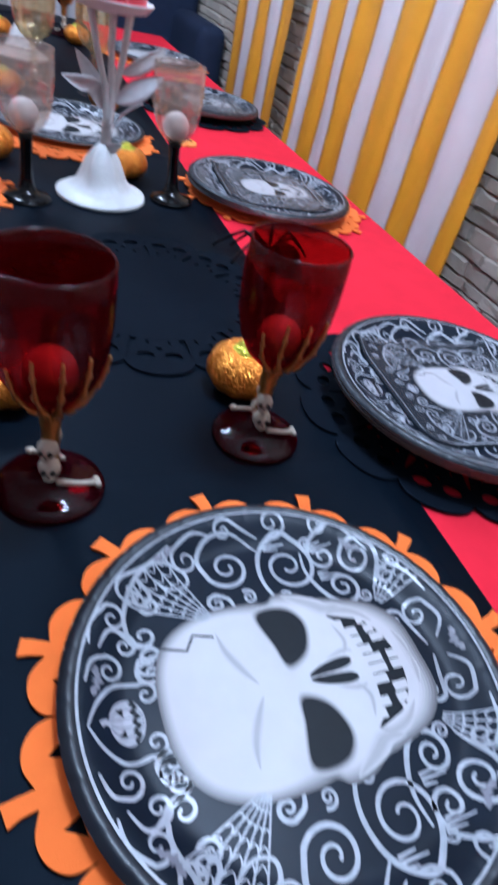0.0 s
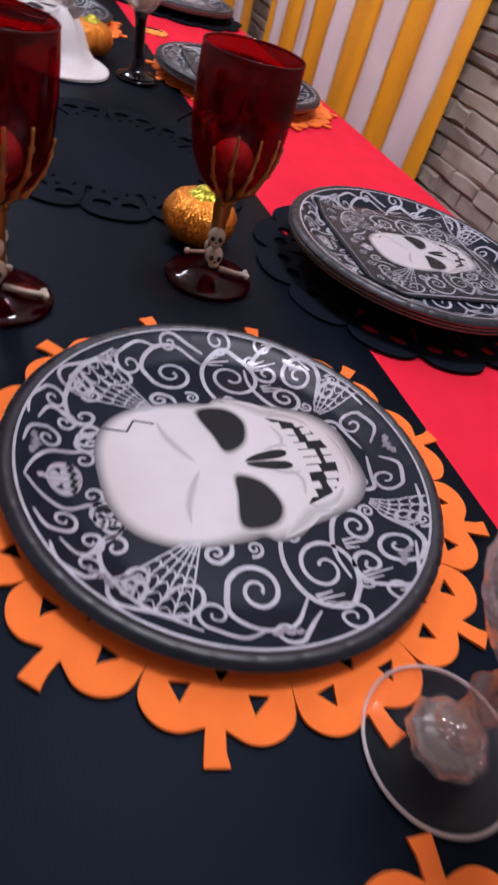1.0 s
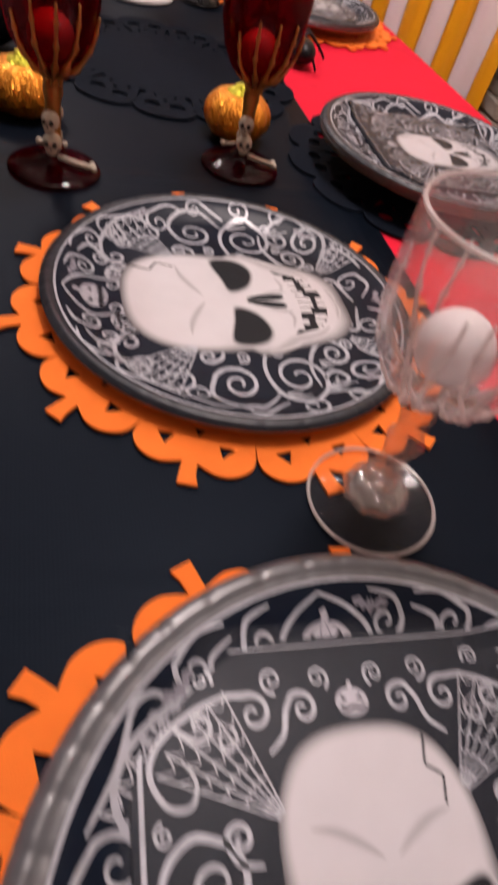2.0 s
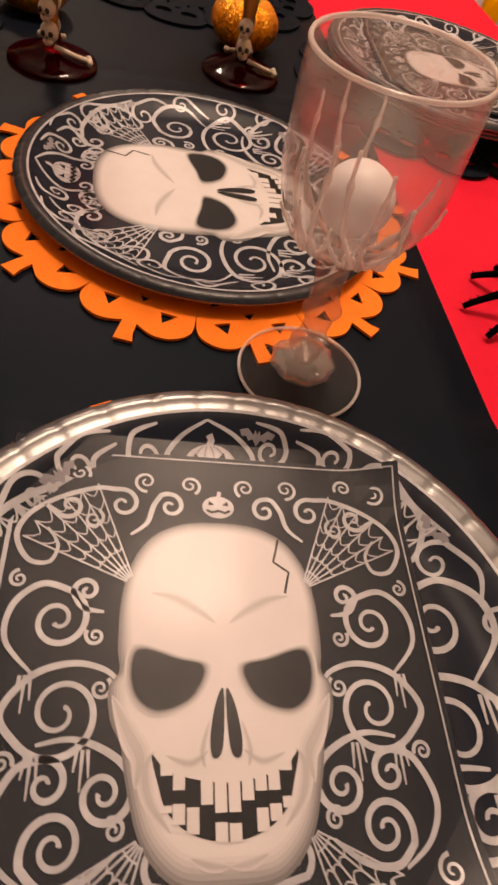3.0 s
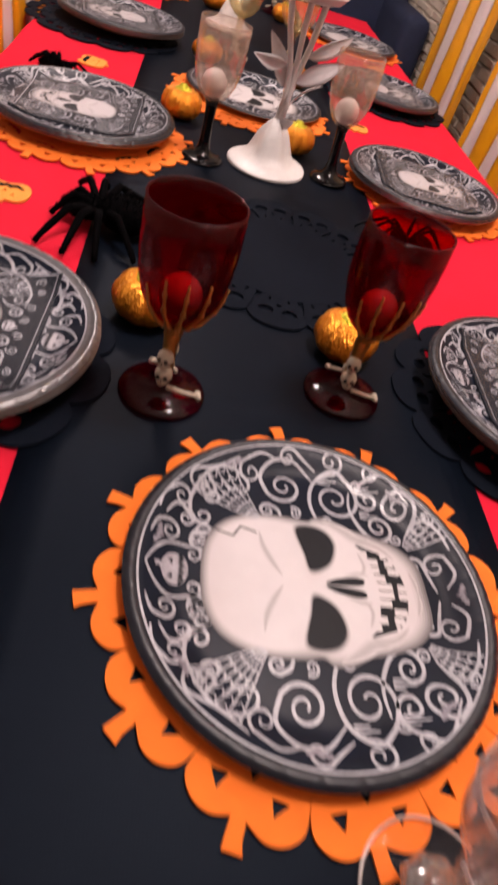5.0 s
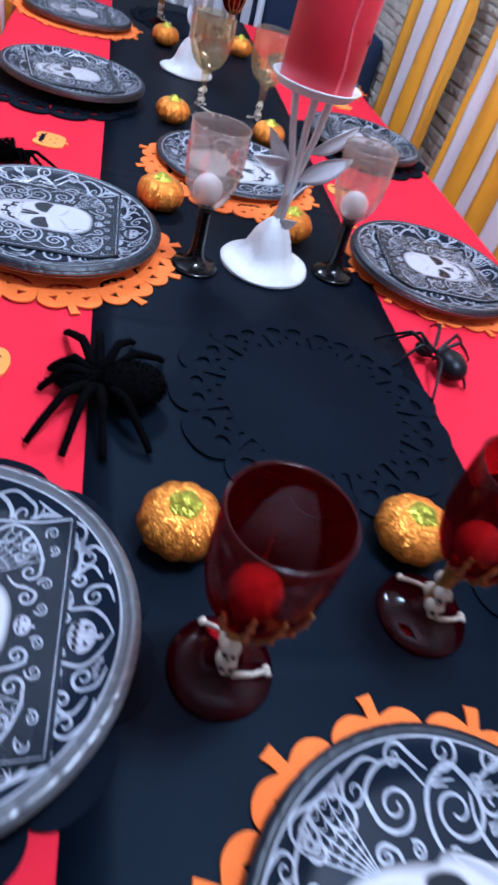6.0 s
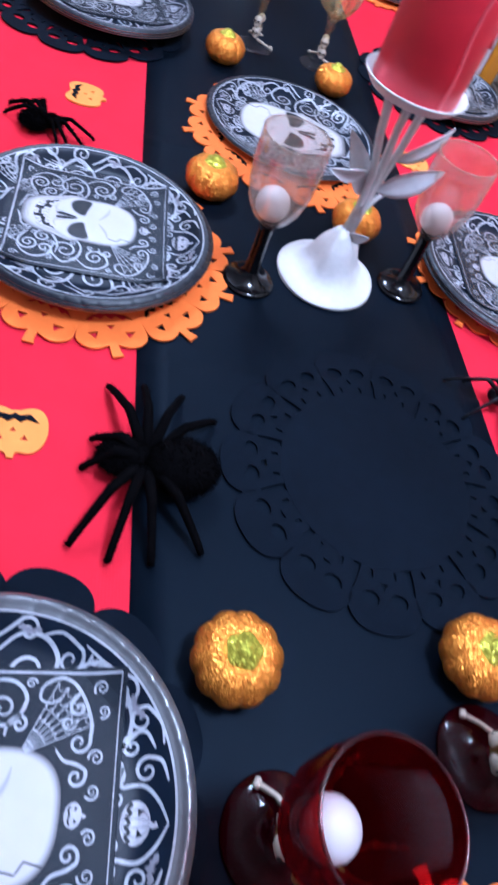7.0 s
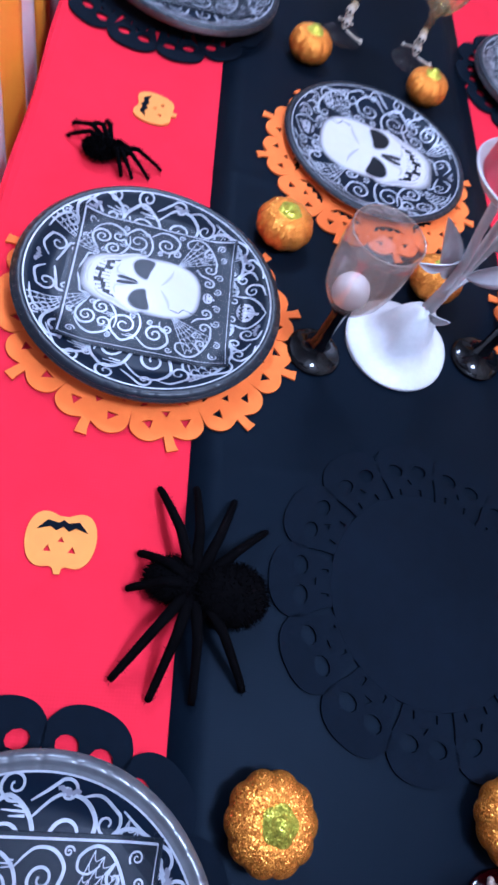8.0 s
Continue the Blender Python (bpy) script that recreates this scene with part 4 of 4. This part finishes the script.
        for k in range(9):
            mesh("moulded_bone", *bony_finger(outside, -1.9 + 0.22 * k if k < 8 else 0.6, 0.118 + 0.006 * (k % 3), 0.0016, 0.10 * (-1) ** k), HAZY_GLINT, g, smooth=True)
    elif style == "black":
        prof = [(foot * 0.9, 0.0056), (foot * 0.42, 0.0108), (0.0100, 0.020), (0.0084, 0.032), (0.0080, 0.060), (0.0086, 0.078), (0.0110, bottom + 0.003), (1e-4, bottom + 0.003)]
        mesh("stem", *lathe(prof, 24), GLOSS_BLACK, g, "glossy black stem", smooth=True)
    if ball_in:
        mesh("ball", *(ball(0.0192, 24, 14, at=(-0.002, 0.0, bottom + 0.0245)) if style == "black" else ball(0.0178, 24, 14, at=(0.0, 0.0, bottom + 0.0265))), BALL, g, "white plastic ball in the bowl", smooth=True)
    return g


red = goblet("dark red acrylic goblet with gold bony fingers and ivory skulls", RED_GLASS, RED_FOOT)
red.matrix_basis = pose(-0.132, 0.190, SEAT, 0, 0, 2)
for x, y, turn in ((0.0500, 0.230, 2), (0.100, 2.12, 20), (-0.10, 2.16, -10)):
    copy_thing(red, pose(x, y, SEAT + 0.001, 0, -1.5, 0) @ pose(0, 0, 0, 0, 0, turn))
plain = goblet("clear acrylic goblet with a moulded bony stem", CLEAR_GLASS, CLEAR_FOOT, 0.181, 0.0392, 0.093, 0.0395, "knuckle")
plain.matrix_basis = pose(0.0365, -0.188, SEAT + 0.0018, 0, -2.6, 0) @ pose(0, 0, 0, 0, 0, 30)
smoke = goblet("smoky clear goblet on a glossy black stem", SMOKE_GLASS, GLOSS_BLACK, 0.188, 0.0368, 0.085, 0.033, "black")
smoke.matrix_basis = pose(-0.106, 0.765, SEAT)
copy_thing(smoke, pose(0.113, 0.803, SEAT + 0.0018, 0, -3, 0) @ pose(0, 0, 0, 0, 0, 70))
amber = goblet("amber acrylic goblet with ivory skulls on its stem", AMBER_GLASS, CLEAR_FOOT, 0.185, 0.0430, 0.085, 0.035, "skulls", False, AMBER_GLASS)
amber.matrix_basis = pose(-0.043, 1.425, SEAT, 0, 0, -10)
copy_thing(amber, pose(0.083, 1.415, SEAT, 0, 0, 5))


# ---- glitter pumpkins ----
def glitter_pumpkin():
    p = thing("pumpkin", "small decorative pumpkin covered in orange-gold glitter", "pumpkin", "glitter pumpkins")
    prof = [(1e-4, 0.0035), (0.013, 0.0005), (0.024, 0.004), (0.0315, 0.013), (0.0335, 0.022), (0.0310, 0.032), (0.0235, 0.040), (0.0145, 0.0425), (0.007, 0.0405), (1e-4, 0.0385)]
    smooth = smooth_loop(prof, 4, False)
    mesh("body", *lathe([(max(1e-4, r), z) for r, z in smooth], 96, lambda a, r, z: (1 - 0.085 * abs(math.sin(a * 5)) ** 0.5 * 0 + 0.085 * (abs(math.cos(a * 5)) ** 0.7 - 0.6), 0)), PUMPKIN, p, smooth=True)
    stem = lathe([(0.0145, 0.0405), (0.0125, 0.0440), (0.0085, 0.0455), (0.0062, 0.0475), (0.0060, 0.0495), (1e-4, 0.0505)], 28, lambda a, r, z: (1 + 0.07 * math.cos(5 * a), 0))
    mesh("stem", *stem, PUMPKIN_STEM, p, "green-gold glitter stem", smooth=True)
    return p


pumpkin = glitter_pumpkin()
pumpkin.matrix_basis = pose(-0.157, 0.304, SEAT) @ Matrix.Scale(1.06, 4)
for x, y, turn, k in ((0.060, 0.304, 20, 1.0), (-0.149, 0.932, 50, 1.0), (0.058, 0.902, 10, 0.98), (-0.108, 1.332, 33, 0.95), (0.093, 1.318, 70, 0.95), (-0.095, 1.93, 15, 1), (0.125, 2.02, 40, 1)):
    copy_thing(pumpkin, pose(x, y, SEAT, 0, 0, turn) @ Matrix.Scale(k, 4))


# ---- candle stands ----
def leaf(parent, base, tip, width, twist):
    """A pointed leaf with a raised midrib and curled edges."""
    b, t = Vector(base), Vector(tip)
    d = (t - b)
    u = d.cross(Vector((math.cos(twist), math.sin(twist), 0.35))).normalized()
    n = d.cross(u).normalized()
    verts, faces, steps = [], [], 12
    for side in (0, 1):
        for i in range(steps + 1):
            s = i / steps
            w = width * (math.sin(math.pi * min(1.0, s * 0.98 + 0.02)) ** 0.75) * (1.15 - 0.5 * s)
            c = b + d * s + n * (0.08 * d.length * math.sin(math.pi * s) - side * 0.0012)
            for k in (-1, -0.5, 0, 0.5, 1):
                verts.append(c + u * (w * k) + n * (0.22 * w * abs(k)))
    m = (steps + 1) * 5
    for i in range(steps):
        for k in range(4):
            a = i * 5 + k
            faces += [(a, a + 1, a + 6, a + 5), (m + a, m + a + 5, m + a + 6, m + a + 1)]
        for k in (0, 4):
            a = i * 5 + k
            faces.append((a, a + 5, m + a + 5, m + a))
    return mesh("leaf", verts, faces, LEAF, parent, smooth=True)


def candle_stand():
    s = thing("candle_stand", "white glittery candle stand with bell foot, twigs and leaves", "candle stand", "candle stands")
    prof = smooth_loop([(1e-4, 0.0), (0.060, 0.0), (0.066, 0.002), (0.0655, 0.005), (0.057, 0.009), (0.045, 0.014), (0.035, 0.024), (0.029, 0.038), (0.024, 0.051), (0.0165, 0.063), (0.010, 0.071), (1e-4, 0.076)], 3, False)
    rip = lambda a, r, z: (1 + (0.115 * math.sin(3 * a + 0.6) + 0.06 * math.sin(5 * a)) * min(1, z / 0.03) * 0.9 + 0.02 * math.sin(2 * a), 0.0012 * math.sin(4 * a) * min(1, z / 0.01))
    mesh("bell_foot", *lathe([(max(1e-4, r), max(0, z)) for r, z in prof], 72, rip), PLASTER, s, smooth=True)
    for pts in (((0.000, 0.002, 0.060), (0.003, 0.002, 0.105), (-0.002, -0.003, 0.150), (-0.016, -0.008, 0.195), (-0.026, -0.012, 0.236)),
                ((0.004, -0.001, 0.060), (0.008, 0.000, 0.110), (0.007, 0.002, 0.160), (0.005, 0.004, 0.200), (0.006, 0.004, 0.236)),
                ((0.004, 0.000, 0.095), (0.012, 0.004, 0.135), (0.022, 0.010, 0.180), (0.030, 0.016, 0.236))):
        line = [(x, y, z) for x, y, z in pts]
        mesh("twig", *tube(line, [0.0062] + [0.0046] * (len(line) - 2) + [0.0050], 8), PLASTER, s, smooth=True)
    for base, tip, w, tw in (((0.014, 0.000, 0.130), (0.078, -0.005, 0.172), 0.016, 0.6), ((0.022, 0.008, 0.165), (0.088, 0.040, 0.200), 0.014, 1.4), ((-0.004, 0.002, 0.120), (-0.040, 0.012, 0.185), 0.015, 2.2),
                             ((0.008, 0.002, 0.090), (0.060, 0.030, 0.128), 0.009, 0.3), ((0.004, -0.004, 0.068), (0.022, -0.022, 0.082), 0.009, 0.9), ((-0.010, -0.004, 0.150), (-0.062, -0.030, 0.160), 0.012, 2.9)):
        leaf(s, base, tip, w * 0.95, tw)
    dish = [(1e-4, 0.236), (0.028, 0.235), (0.046, 0.239), (0.0545, 0.248), (0.0558, 0.250), (0.0540, 0.2505), (0.045, 0.243), (1e-4, 0.241)]
    mesh("dish", *lathe(dish, 56), PLASTER, s, smooth=True)
    return s


def candle():
    c = thing("candle", "thick red pillar candle with a pale wax run", "candle", "candles on stands")
    prof = [(1e-4, 0.0), (0.0435, 0.0), (0.0460, 0.003), (0.0460, 0.140), (0.0435, 0.146), (0.038, 0.147), (0.031, 0.140), (1e-4, 0.138)]
    mesh("wax", *lathe(prof, 56, lambda a, r, z: (1 + 0.010 * math.sin(3 * a + z * 30), 0)), WAX, c, smooth=True)
    for a, low in ((-1.35, 0.002), (-0.6, 0.06)):
        line = [(0.0460 * math.cos(a + 0.06 * math.sin(z * 60)), 0.0460 * math.sin(a + 0.06 * math.sin(z * 60)), z) for z in [low + (0.145 - low) * i / 10 for i in range(11)]]
        mesh("wax_run", *tube(line, [0.0032] + [0.0020] * 9 + [0.0030], 7), WAX_RUN, c, smooth=True)
    mesh("wick", *tube([(0, 0, 0.136), (0.001, 0, 0.146), (0.003, 0.001, 0.152)], 0.0012, 6), BONE_DARK, c)
    return c


stand = candle_stand()
stand.matrix_basis = pose(0.002, 0.800, SEAT)
pillar = candle()
pillar.matrix_basis = pose(0.002, 0.800, SEAT + 0.2425)
for x, y, turn in ((-0.050, 1.725, 70),):
    copy_thing(stand, pose(x, y, SEAT, 0, 0, turn))
    copy_thing(pillar, pose(x, y, SEAT + 0.2425, 0, 0, turn))


# ---- spiders ----
def fur(points, normals, length, rng):
    """Short hairs as slim three-sided blades."""
    verts, faces = [], []
    for p, n in zip(points, normals):
        p, n = Vector(p), Vector(n)
        d = (n + Vector([rng.uniform(-0.6, 0.6) for _ in range(3)])).normalized() * length * rng.uniform(0.5, 1.1)
        u = d.cross(Vector((rng.uniform(-1, 1), rng.uniform(-1, 1), 0.3))).normalized() * length * 0.09
        k = len(verts)
        verts += [p + u, p - u, p + d]
        faces.append((k, k + 1, k + 2))
    return verts, faces


def spider(label, legs, body, head, mat, thick, furry, seed):
    """legs: where the feet stand, from the head's centre; body and head: (x, y, z, rx, ry, rz)."""
    rng = random.Random(seed)
    s = thing("spider", label, "spider", "toy spiders")
    for name, (x, y, z, rx, ry, rz) in (("abdomen", body), ("head", head)):
        v, f = ball(1.0, 24, 14)
        pts = [(x + a * rx * (1 + 0.04 * noise.noise((a * 3, b * 3, c * 3))), y + b * ry, z + c * rz) for a, b, c in v]
        ob = mesh(name, pts, f, mat, s, smooth=True)
        if furry:
            ways = [Vector((rng.gauss(0, 1), rng.gauss(0, 1), abs(rng.gauss(0, 1)) - 0.3)).normalized() for _ in range(1500)]
            src = [((x + w.x * rx, y + w.y * ry, z + w.z * rz), w) for w in ways]
            hairs = mesh("fur", *fur([a for a, _ in src], [b for _, b in src], 0.0055 * furry, rng), mat, ob)
            tagged(hairs, kind="stuff")
    for fx, fy in legs:
        hx, hy, hz = head[0] + 0.35 * (body[0] - head[0]), head[1] + 0.35 * (body[1] - head[1]), head[2]
        dx, dy = fx - hx, fy - hy
        knee = (hx + dx * 0.50, hy + dy * 0.50, hz + 0.45 * head[5] + 0.010 * (1 if furry else 1.6))
        path = [(hx + dx * 0.08, hy + dy * 0.08, hz), (hx + dx * 0.28, hy + dy * 0.28, (hz + knee[2]) / 2 + 0.003), knee, (hx + dx * 0.78, hy + dy * 0.78, 0.55 * knee[2]), (fx, fy, thick * 0.6)]
        pts = [p for p in smooth_loop([q[:2] for q in path], 4, False)]
        zs = np.interp(np.linspace(0, 4, len(pts)), range(5), [q[2] for q in path])
        line = [(p[0], p[1], z) for p, z in zip(pts, zs)]
        leg = mesh("leg", *tube(line, [thick * (1.05 - 0.5 * i / len(line)) for i in range(len(line))], 8), mat, s, smooth=True)
        if furry:
            src = [(line[i], Vector((rng.uniform(-1, 1), rng.uniform(-1, 1), rng.uniform(-0.3, 1))).normalized()) for i in [rng.randrange(len(line) - 1) for _ in range(220)]]
            along = [Vector(line[min(len(line) - 1, line.index(p) + 1)]) - Vector(p) for p, _ in src]
            base = [Vector(p) + d * rng.random() + n * thick * 0.6 for (p, n), d in zip(src, along)]
            tagged(mesh("fur", *fur(base, [n for _, n in src], 0.0040 * furry, rng), mat, leg), kind="stuff")
    return s


big = spider("large furry black toy spider", [(-0.289 + 0.24, 0.400 - 0.482), (-0.257 + 0.24, 0.386 - 0.482), (-0.221 + 0.24, 0.385 - 0.482), (-0.178 + 0.24, 0.397 - 0.482), (-0.265 + 0.24, 0.570 - 0.482),
             (-0.230 + 0.24, 0.575 - 0.482), (-0.192 + 0.24, 0.566 - 0.482), (-0.160 + 0.24, 0.539 - 0.482), (-0.277 + 0.24, 0.506 - 0.482), (-0.284 + 0.24, 0.474 - 0.482)],
             (0.044, -0.010, 0.021, 0.033, 0.028, 0.021), (-0.006, 0.0, 0.016, 0.026, 0.020, 0.014), FUR, 0.0055, 1.0, 3)
big.matrix_basis = pose(-0.240, 0.482, SEAT)
small = spider("small furry black toy spider on the red cloth", [(-0.044, 0.016), (-0.041, 0.041), (-0.018, 0.050), (-0.002, 0.058), (0.073, -0.004), (0.059, -0.024), (0.040, -0.030), (0.027, -0.031)],
               (-0.004, -0.004, 0.011, 0.017, 0.015, 0.011), (0.018, 0.006, 0.009, 0.010, 0.009, 0.007), FUR, 0.0034, 1.2, 4)
small.matrix_basis = pose(-0.379, 1.000, SEAT - 0.0015)
shiny = spider("small shiny black toy spider with thin legs", [(-0.058, 0.028), (-0.030, 0.030), (-0.050, -0.030), (-0.018, -0.095), (0.050, 0.080), (0.085, 0.040), (0.080, 0.005), (0.045, -0.060)],
               (0.028, -0.034, 0.018, 0.019, 0.026, 0.017), (0.004, 0.004, 0.013, 0.013, 0.013, 0.010), SPIDER_GLOSS, 0.0030, 0.0, 5)
shiny.matrix_basis = pose(0.193, 0.612, SEAT)
near_one = spider("furry black toy spider on the red cloth", [(-0.060, 0.000), (-0.052, -0.032), (-0.030, -0.052), (0.0, -0.060), (-0.038, 0.038), (-0.01, 0.052), (0.03, 0.05), (0.052, 0.02)],
                  (0.030, -0.005, 0.013, 0.020, 0.017, 0.013), (0.0, 0.0, 0.010, 0.013, 0.011, 0.009), FUR, 0.0042, 0.9, 6)
near_one.matrix_basis = pose(0.243, -0.110, SEAT - 0.0015)


# ---- felt pumpkin cut-outs scattered on the cloth ----
def cutout():
    c = thing("felt_cutout", "small orange felt pumpkin with a black bat on it", "cut-out", "felt cut-outs")
    half = [(0.07, 0.93), (0.24, 1.00), (0.40, 0.95), (0.50, 0.75), (0.52, 0.46), (0.45, 0.17), (0.30, 0.02), (0.12, 0.03)]
    out = smooth_loop([(-x, y) for x, y in half[::-1]], 4, False) + smooth_loop(half, 4, False)
    out = [(x, y) for x, y in out] + [(0.07, 0.0), (0.06, -0.10), (-0.03, -0.10), (-0.06, 0.0)]
    bat_shape = [(-0.32, 0.66), (-0.20, 0.84), (-0.06, 0.80), (0.0, 0.86), (0.06, 0.80), (0.20, 0.84), (0.32, 0.66), (0.16, 0.73), (0.08, 0.66), (0.0, 0.74), (-0.08, 0.66), (-0.16, 0.73)]
    holes = [[(-0.24, 0.28), (-0.12, 0.28), (-0.18, 0.40)], [(0.12, 0.28), (0.24, 0.28), (0.18, 0.40)], [(-0.05, 0.46), (0.05, 0.46), (0.0, 0.56)]]
    part("felt_shape", cut_sheet([(x * 0.058, y * 0.050) for x, y in out], [[(x * 0.058, y * 0.050) for x, y in h] for h in holes], 0.0025), CUTOUT, c)
    bat_part = part("bat_shape", cut_sheet([(x * 0.068, y * 0.050) for x, y in bat_shape[::-1]], [], 0.0012), BLACK_FELT, c, "black felt bat")
    bat_part.location.z = 0.0026
    return c


CUTOUT = material("light_orange_felt", (0.95, 0.34, 0.05), 0.85, spread=0.06, scale=60, bump=0.25, bump_scale=1500)
cut = cutout()
cut.matrix_basis = pose(-0.346, 0.486, SEAT - 0.0015)
for x, y, turn in ((-0.301, 1.108, 84), (0.217, 1.120, -10), (0.40, 1.74, 30)):
    copy_thing(cut, pose(x, y, SEAT - 0.0015, 0, 0, turn))


# ---- striped sheets on the walls ----
def striped_sheet(label, x, edges, z0, z1, first, seed, corner=0.0, facing=-1):
    """A hanging plastic sheet with vertical stripes, each stripe a strip of the folded sheet."""
    s = thing("striped_sheet", label, "hanging sheet", "striped sheets on the walls")
    y0 = edges[0]
    def depth(y, z):
        return 0.010 * noise.noise((y * 6, z * 1.3, seed)) + 0.005 * noise.noise((y * 22, z * 5, seed + 7)) + 0.004 * math.sin(y * 47 + z)
    for k, (a, b) in enumerate(zip(edges, edges[1:])):
        verts, faces, cols, rows = [], [], 8, 44
        for back in (0, 1):
            for j in range(rows + 1):
                for i in range(cols + 1):
                    z = z0 + (z1 - z0) * j / rows
                    wob = 0.010 * noise.noise((z * 2.2, k * 0.0 + seed, 4)) + 0.006 * noise.noise((z * 6, k + seed, 9)) * (0 < i < cols)
                    y = a + (b - a) * i / cols + wob
                    if corner:
                        z = min(z, z1 - corner * max(0, 1 - (y - y0) / corner) ** 2)
                    verts.append((x + facing * (0.012 - depth(y, z)) + back * 0.0012 * -facing, y, z))
        m = (rows + 1) * (cols + 1)
        for j in range(rows):
            for i in range(cols):
                q = j * (cols + 1) + i
                quad = (q, q + cols + 1, q + cols + 2, q + 1)
                faces += [quad, tuple(m + v for v in quad[::-1])]
        for j in range(rows):
            for i in (0, cols):
                q = j * (cols + 1) + i
                faces.append((q, q + cols + 1, m + q + cols + 1, m + q))
        mesh("stripe", verts, faces, YELLOW if (k + first) % 2 == 0 else WHITE_SHEET, s, smooth=True)
    return s


striped_sheet("yellow and white striped plastic sheet hung on the stone wall", 0.775, [0.868, 0.925, 1.025, 1.124, 1.227, 1.350, 1.432, 1.540, 1.610, 1.718, 1.795, 1.825], 0.15, 1.75, 0, 1.0)
striped_sheet("yellow and white striped plastic sheet with a folded corner", 0.775, [1.952, 2.055, 2.150, 2.255, 2.355, 2.460], 0.15, 1.10, 0, 5.0, corner=0.10)
striped_sheet("yellow and white striped plastic sheet hung beside the table", -0.518, [0.80 + 0.115 * k for k in range(14)], 0.0, 1.0, 0, 9.0, facing=1)


# ---- split stone cladding ----
def stone_meshes(count):
    rng, out = random.Random(11), []
    for k in range(count):
        v, f = [], []
        for (sx, top) in ((0, 1.0), (1, 0.90), (2, 0.72)):
            for ya, za in ((-0.5, -0.5), (0.0, -0.5), (0.5, -0.5), (0.5, 0.5), (0.0, 0.5), (-0.5, 0.5)):
                v.append((-(0.0 if sx == 0 else 0.55 if sx == 1 else 1.0 + rng.uniform(-0.25, 0.25)), ya * (1 if sx < 2 else 0.95) + rng.uniform(-0.02, 0.02), za * top + rng.uniform(-0.10, 0.10) * (sx > 0)))
        for s in (0, 1):
            for i in range(6):
                j = (i + 1) % 6
                f.append((s * 6 + i, s * 6 + j, s * 6 + 6 + j, s * 6 + 6 + i))
        f += [(12, 13, 16, 17), (13, 14, 15, 16)]
        me = bpy.data.meshes.new("stone")
        me.from_pydata(v, [], f)
        me.materials.append(STONE)
        out.append((me, v, f))
    return out


STONES, rng = stone_meshes(14), random.Random(21)
rest_v, rest_f = [], []
z = 0.30
while z < 1.75:
    high = rng.choice((0.022, 0.030, 0.038, 0.026))
    y = -1.4 + rng.uniform(-0.1, 0.1)
    while y < 3.6:
        long = rng.uniform(0.06, 0.20)
        me, v, f = rng.choice(STONES)
        m = Matrix.LocRotScale((0.821, y + long / 2, z + high / 2), Euler((rng.uniform(-0.03, 0.03), 0, 0)), (rng.uniform(0.006, 0.014), long - 0.002, high - 0.0015))
        if (0.35 < y < 1.0 or 1.66 < y < 2.05) and 0.40 < z < 1.35:
            ob = new("stone", me)
            ob.parent = wall_east
            ob.matrix_basis = m
        else:
            n = len(rest_v)
            rest_v += [m @ Vector(p) for p in v]
            rest_f += [tuple(i + n for i in q) for q in f]
        y += long
    z += high
tagged(mesh("stone_cladding", rest_v, rest_f, STONE, wall_east), kind="stuff")


# ---- seats beyond the far end of the table ----
def cushion(x0, x1, y0, y1, z0, z1, r=0.05, puff=0.02):
    """A soft rounded block."""
    bm = bmesh.new()
    bmesh.ops.create_cube(bm, size=1)
    bmesh.ops.scale(bm, vec=(x1 - x0, y1 - y0, z1 - z0), verts=bm.verts)
    bmesh.ops.translate(bm, vec=((x0 + x1) / 2, (y0 + y1) / 2, (z0 + z1) / 2), verts=bm.verts)
    bmesh.ops.bevel(bm, geom=bm.edges[:] + bm.verts[:], offset=r, segments=4, profile=0.6, affect="EDGES")
    return bm


PALE = material("pale_grey_paint", (0.52, 0.53, 0.56), 0.45, spread=0.06, scale=30)
armchair = thing("armchair", "dark navy upholstered armchair behind the table's far end", "armchair")
for name, dims in (("seat", (0.30, 0.78, 2.62, 3.20, 0.22, 0.46)), ("backrest", (0.28, 0.80, 3.06, 3.30, 0.30, 0.98)), ("armrest", (0.24, 0.36, 2.62, 3.26, 0.20, 0.66)), ("armrest", (0.68, 0.80, 2.62, 3.26, 0.20, 0.80))):
    part(name, cushion(*dims), NAVY, armchair, smooth=True)
for lx, ly in ((0.30, 2.68), (0.74, 2.68), (0.30, 3.20), (0.74, 3.20)):
    mesh("foot", *lathe([(1e-4, 0), (0.018, 0), (0.026, 0.22), (1e-4, 0.22)], 12), WOOD, armchair)
    armchair.children[-1].matrix_basis = pose(lx, ly, 0)

chair = thing("chair", "pale grey chair with a slatted back at the table's end", "chair")
for lx in (0.0, 0.36):
    mesh("leg", *tube([(lx, 2.60, 0), (lx, 2.62, 0.45)], 0.016, 10), PALE, chair, smooth=True)
    mesh("back_post", *tube([(lx, 3.04, 0), (lx, 2.98, 0.45), (lx, 3.06, 0.98)], 0.016, 10), PALE, chair, smooth=True)
part("seat", cushion(-0.03, 0.39, 2.58, 3.02, 0.43, 0.47, 0.015), PALE, chair)
for k in range(5):
    lx = 0.06 + 0.06 * k
    mesh("slat", *box(lx - 0.018, lx + 0.018, 2.995, 3.010, 0.47, 0.93), PALE, chair)
part("top_rail", cushion(-0.02, 0.38, 3.030, 3.075, 0.92, 0.99, 0.012), PALE, chair)
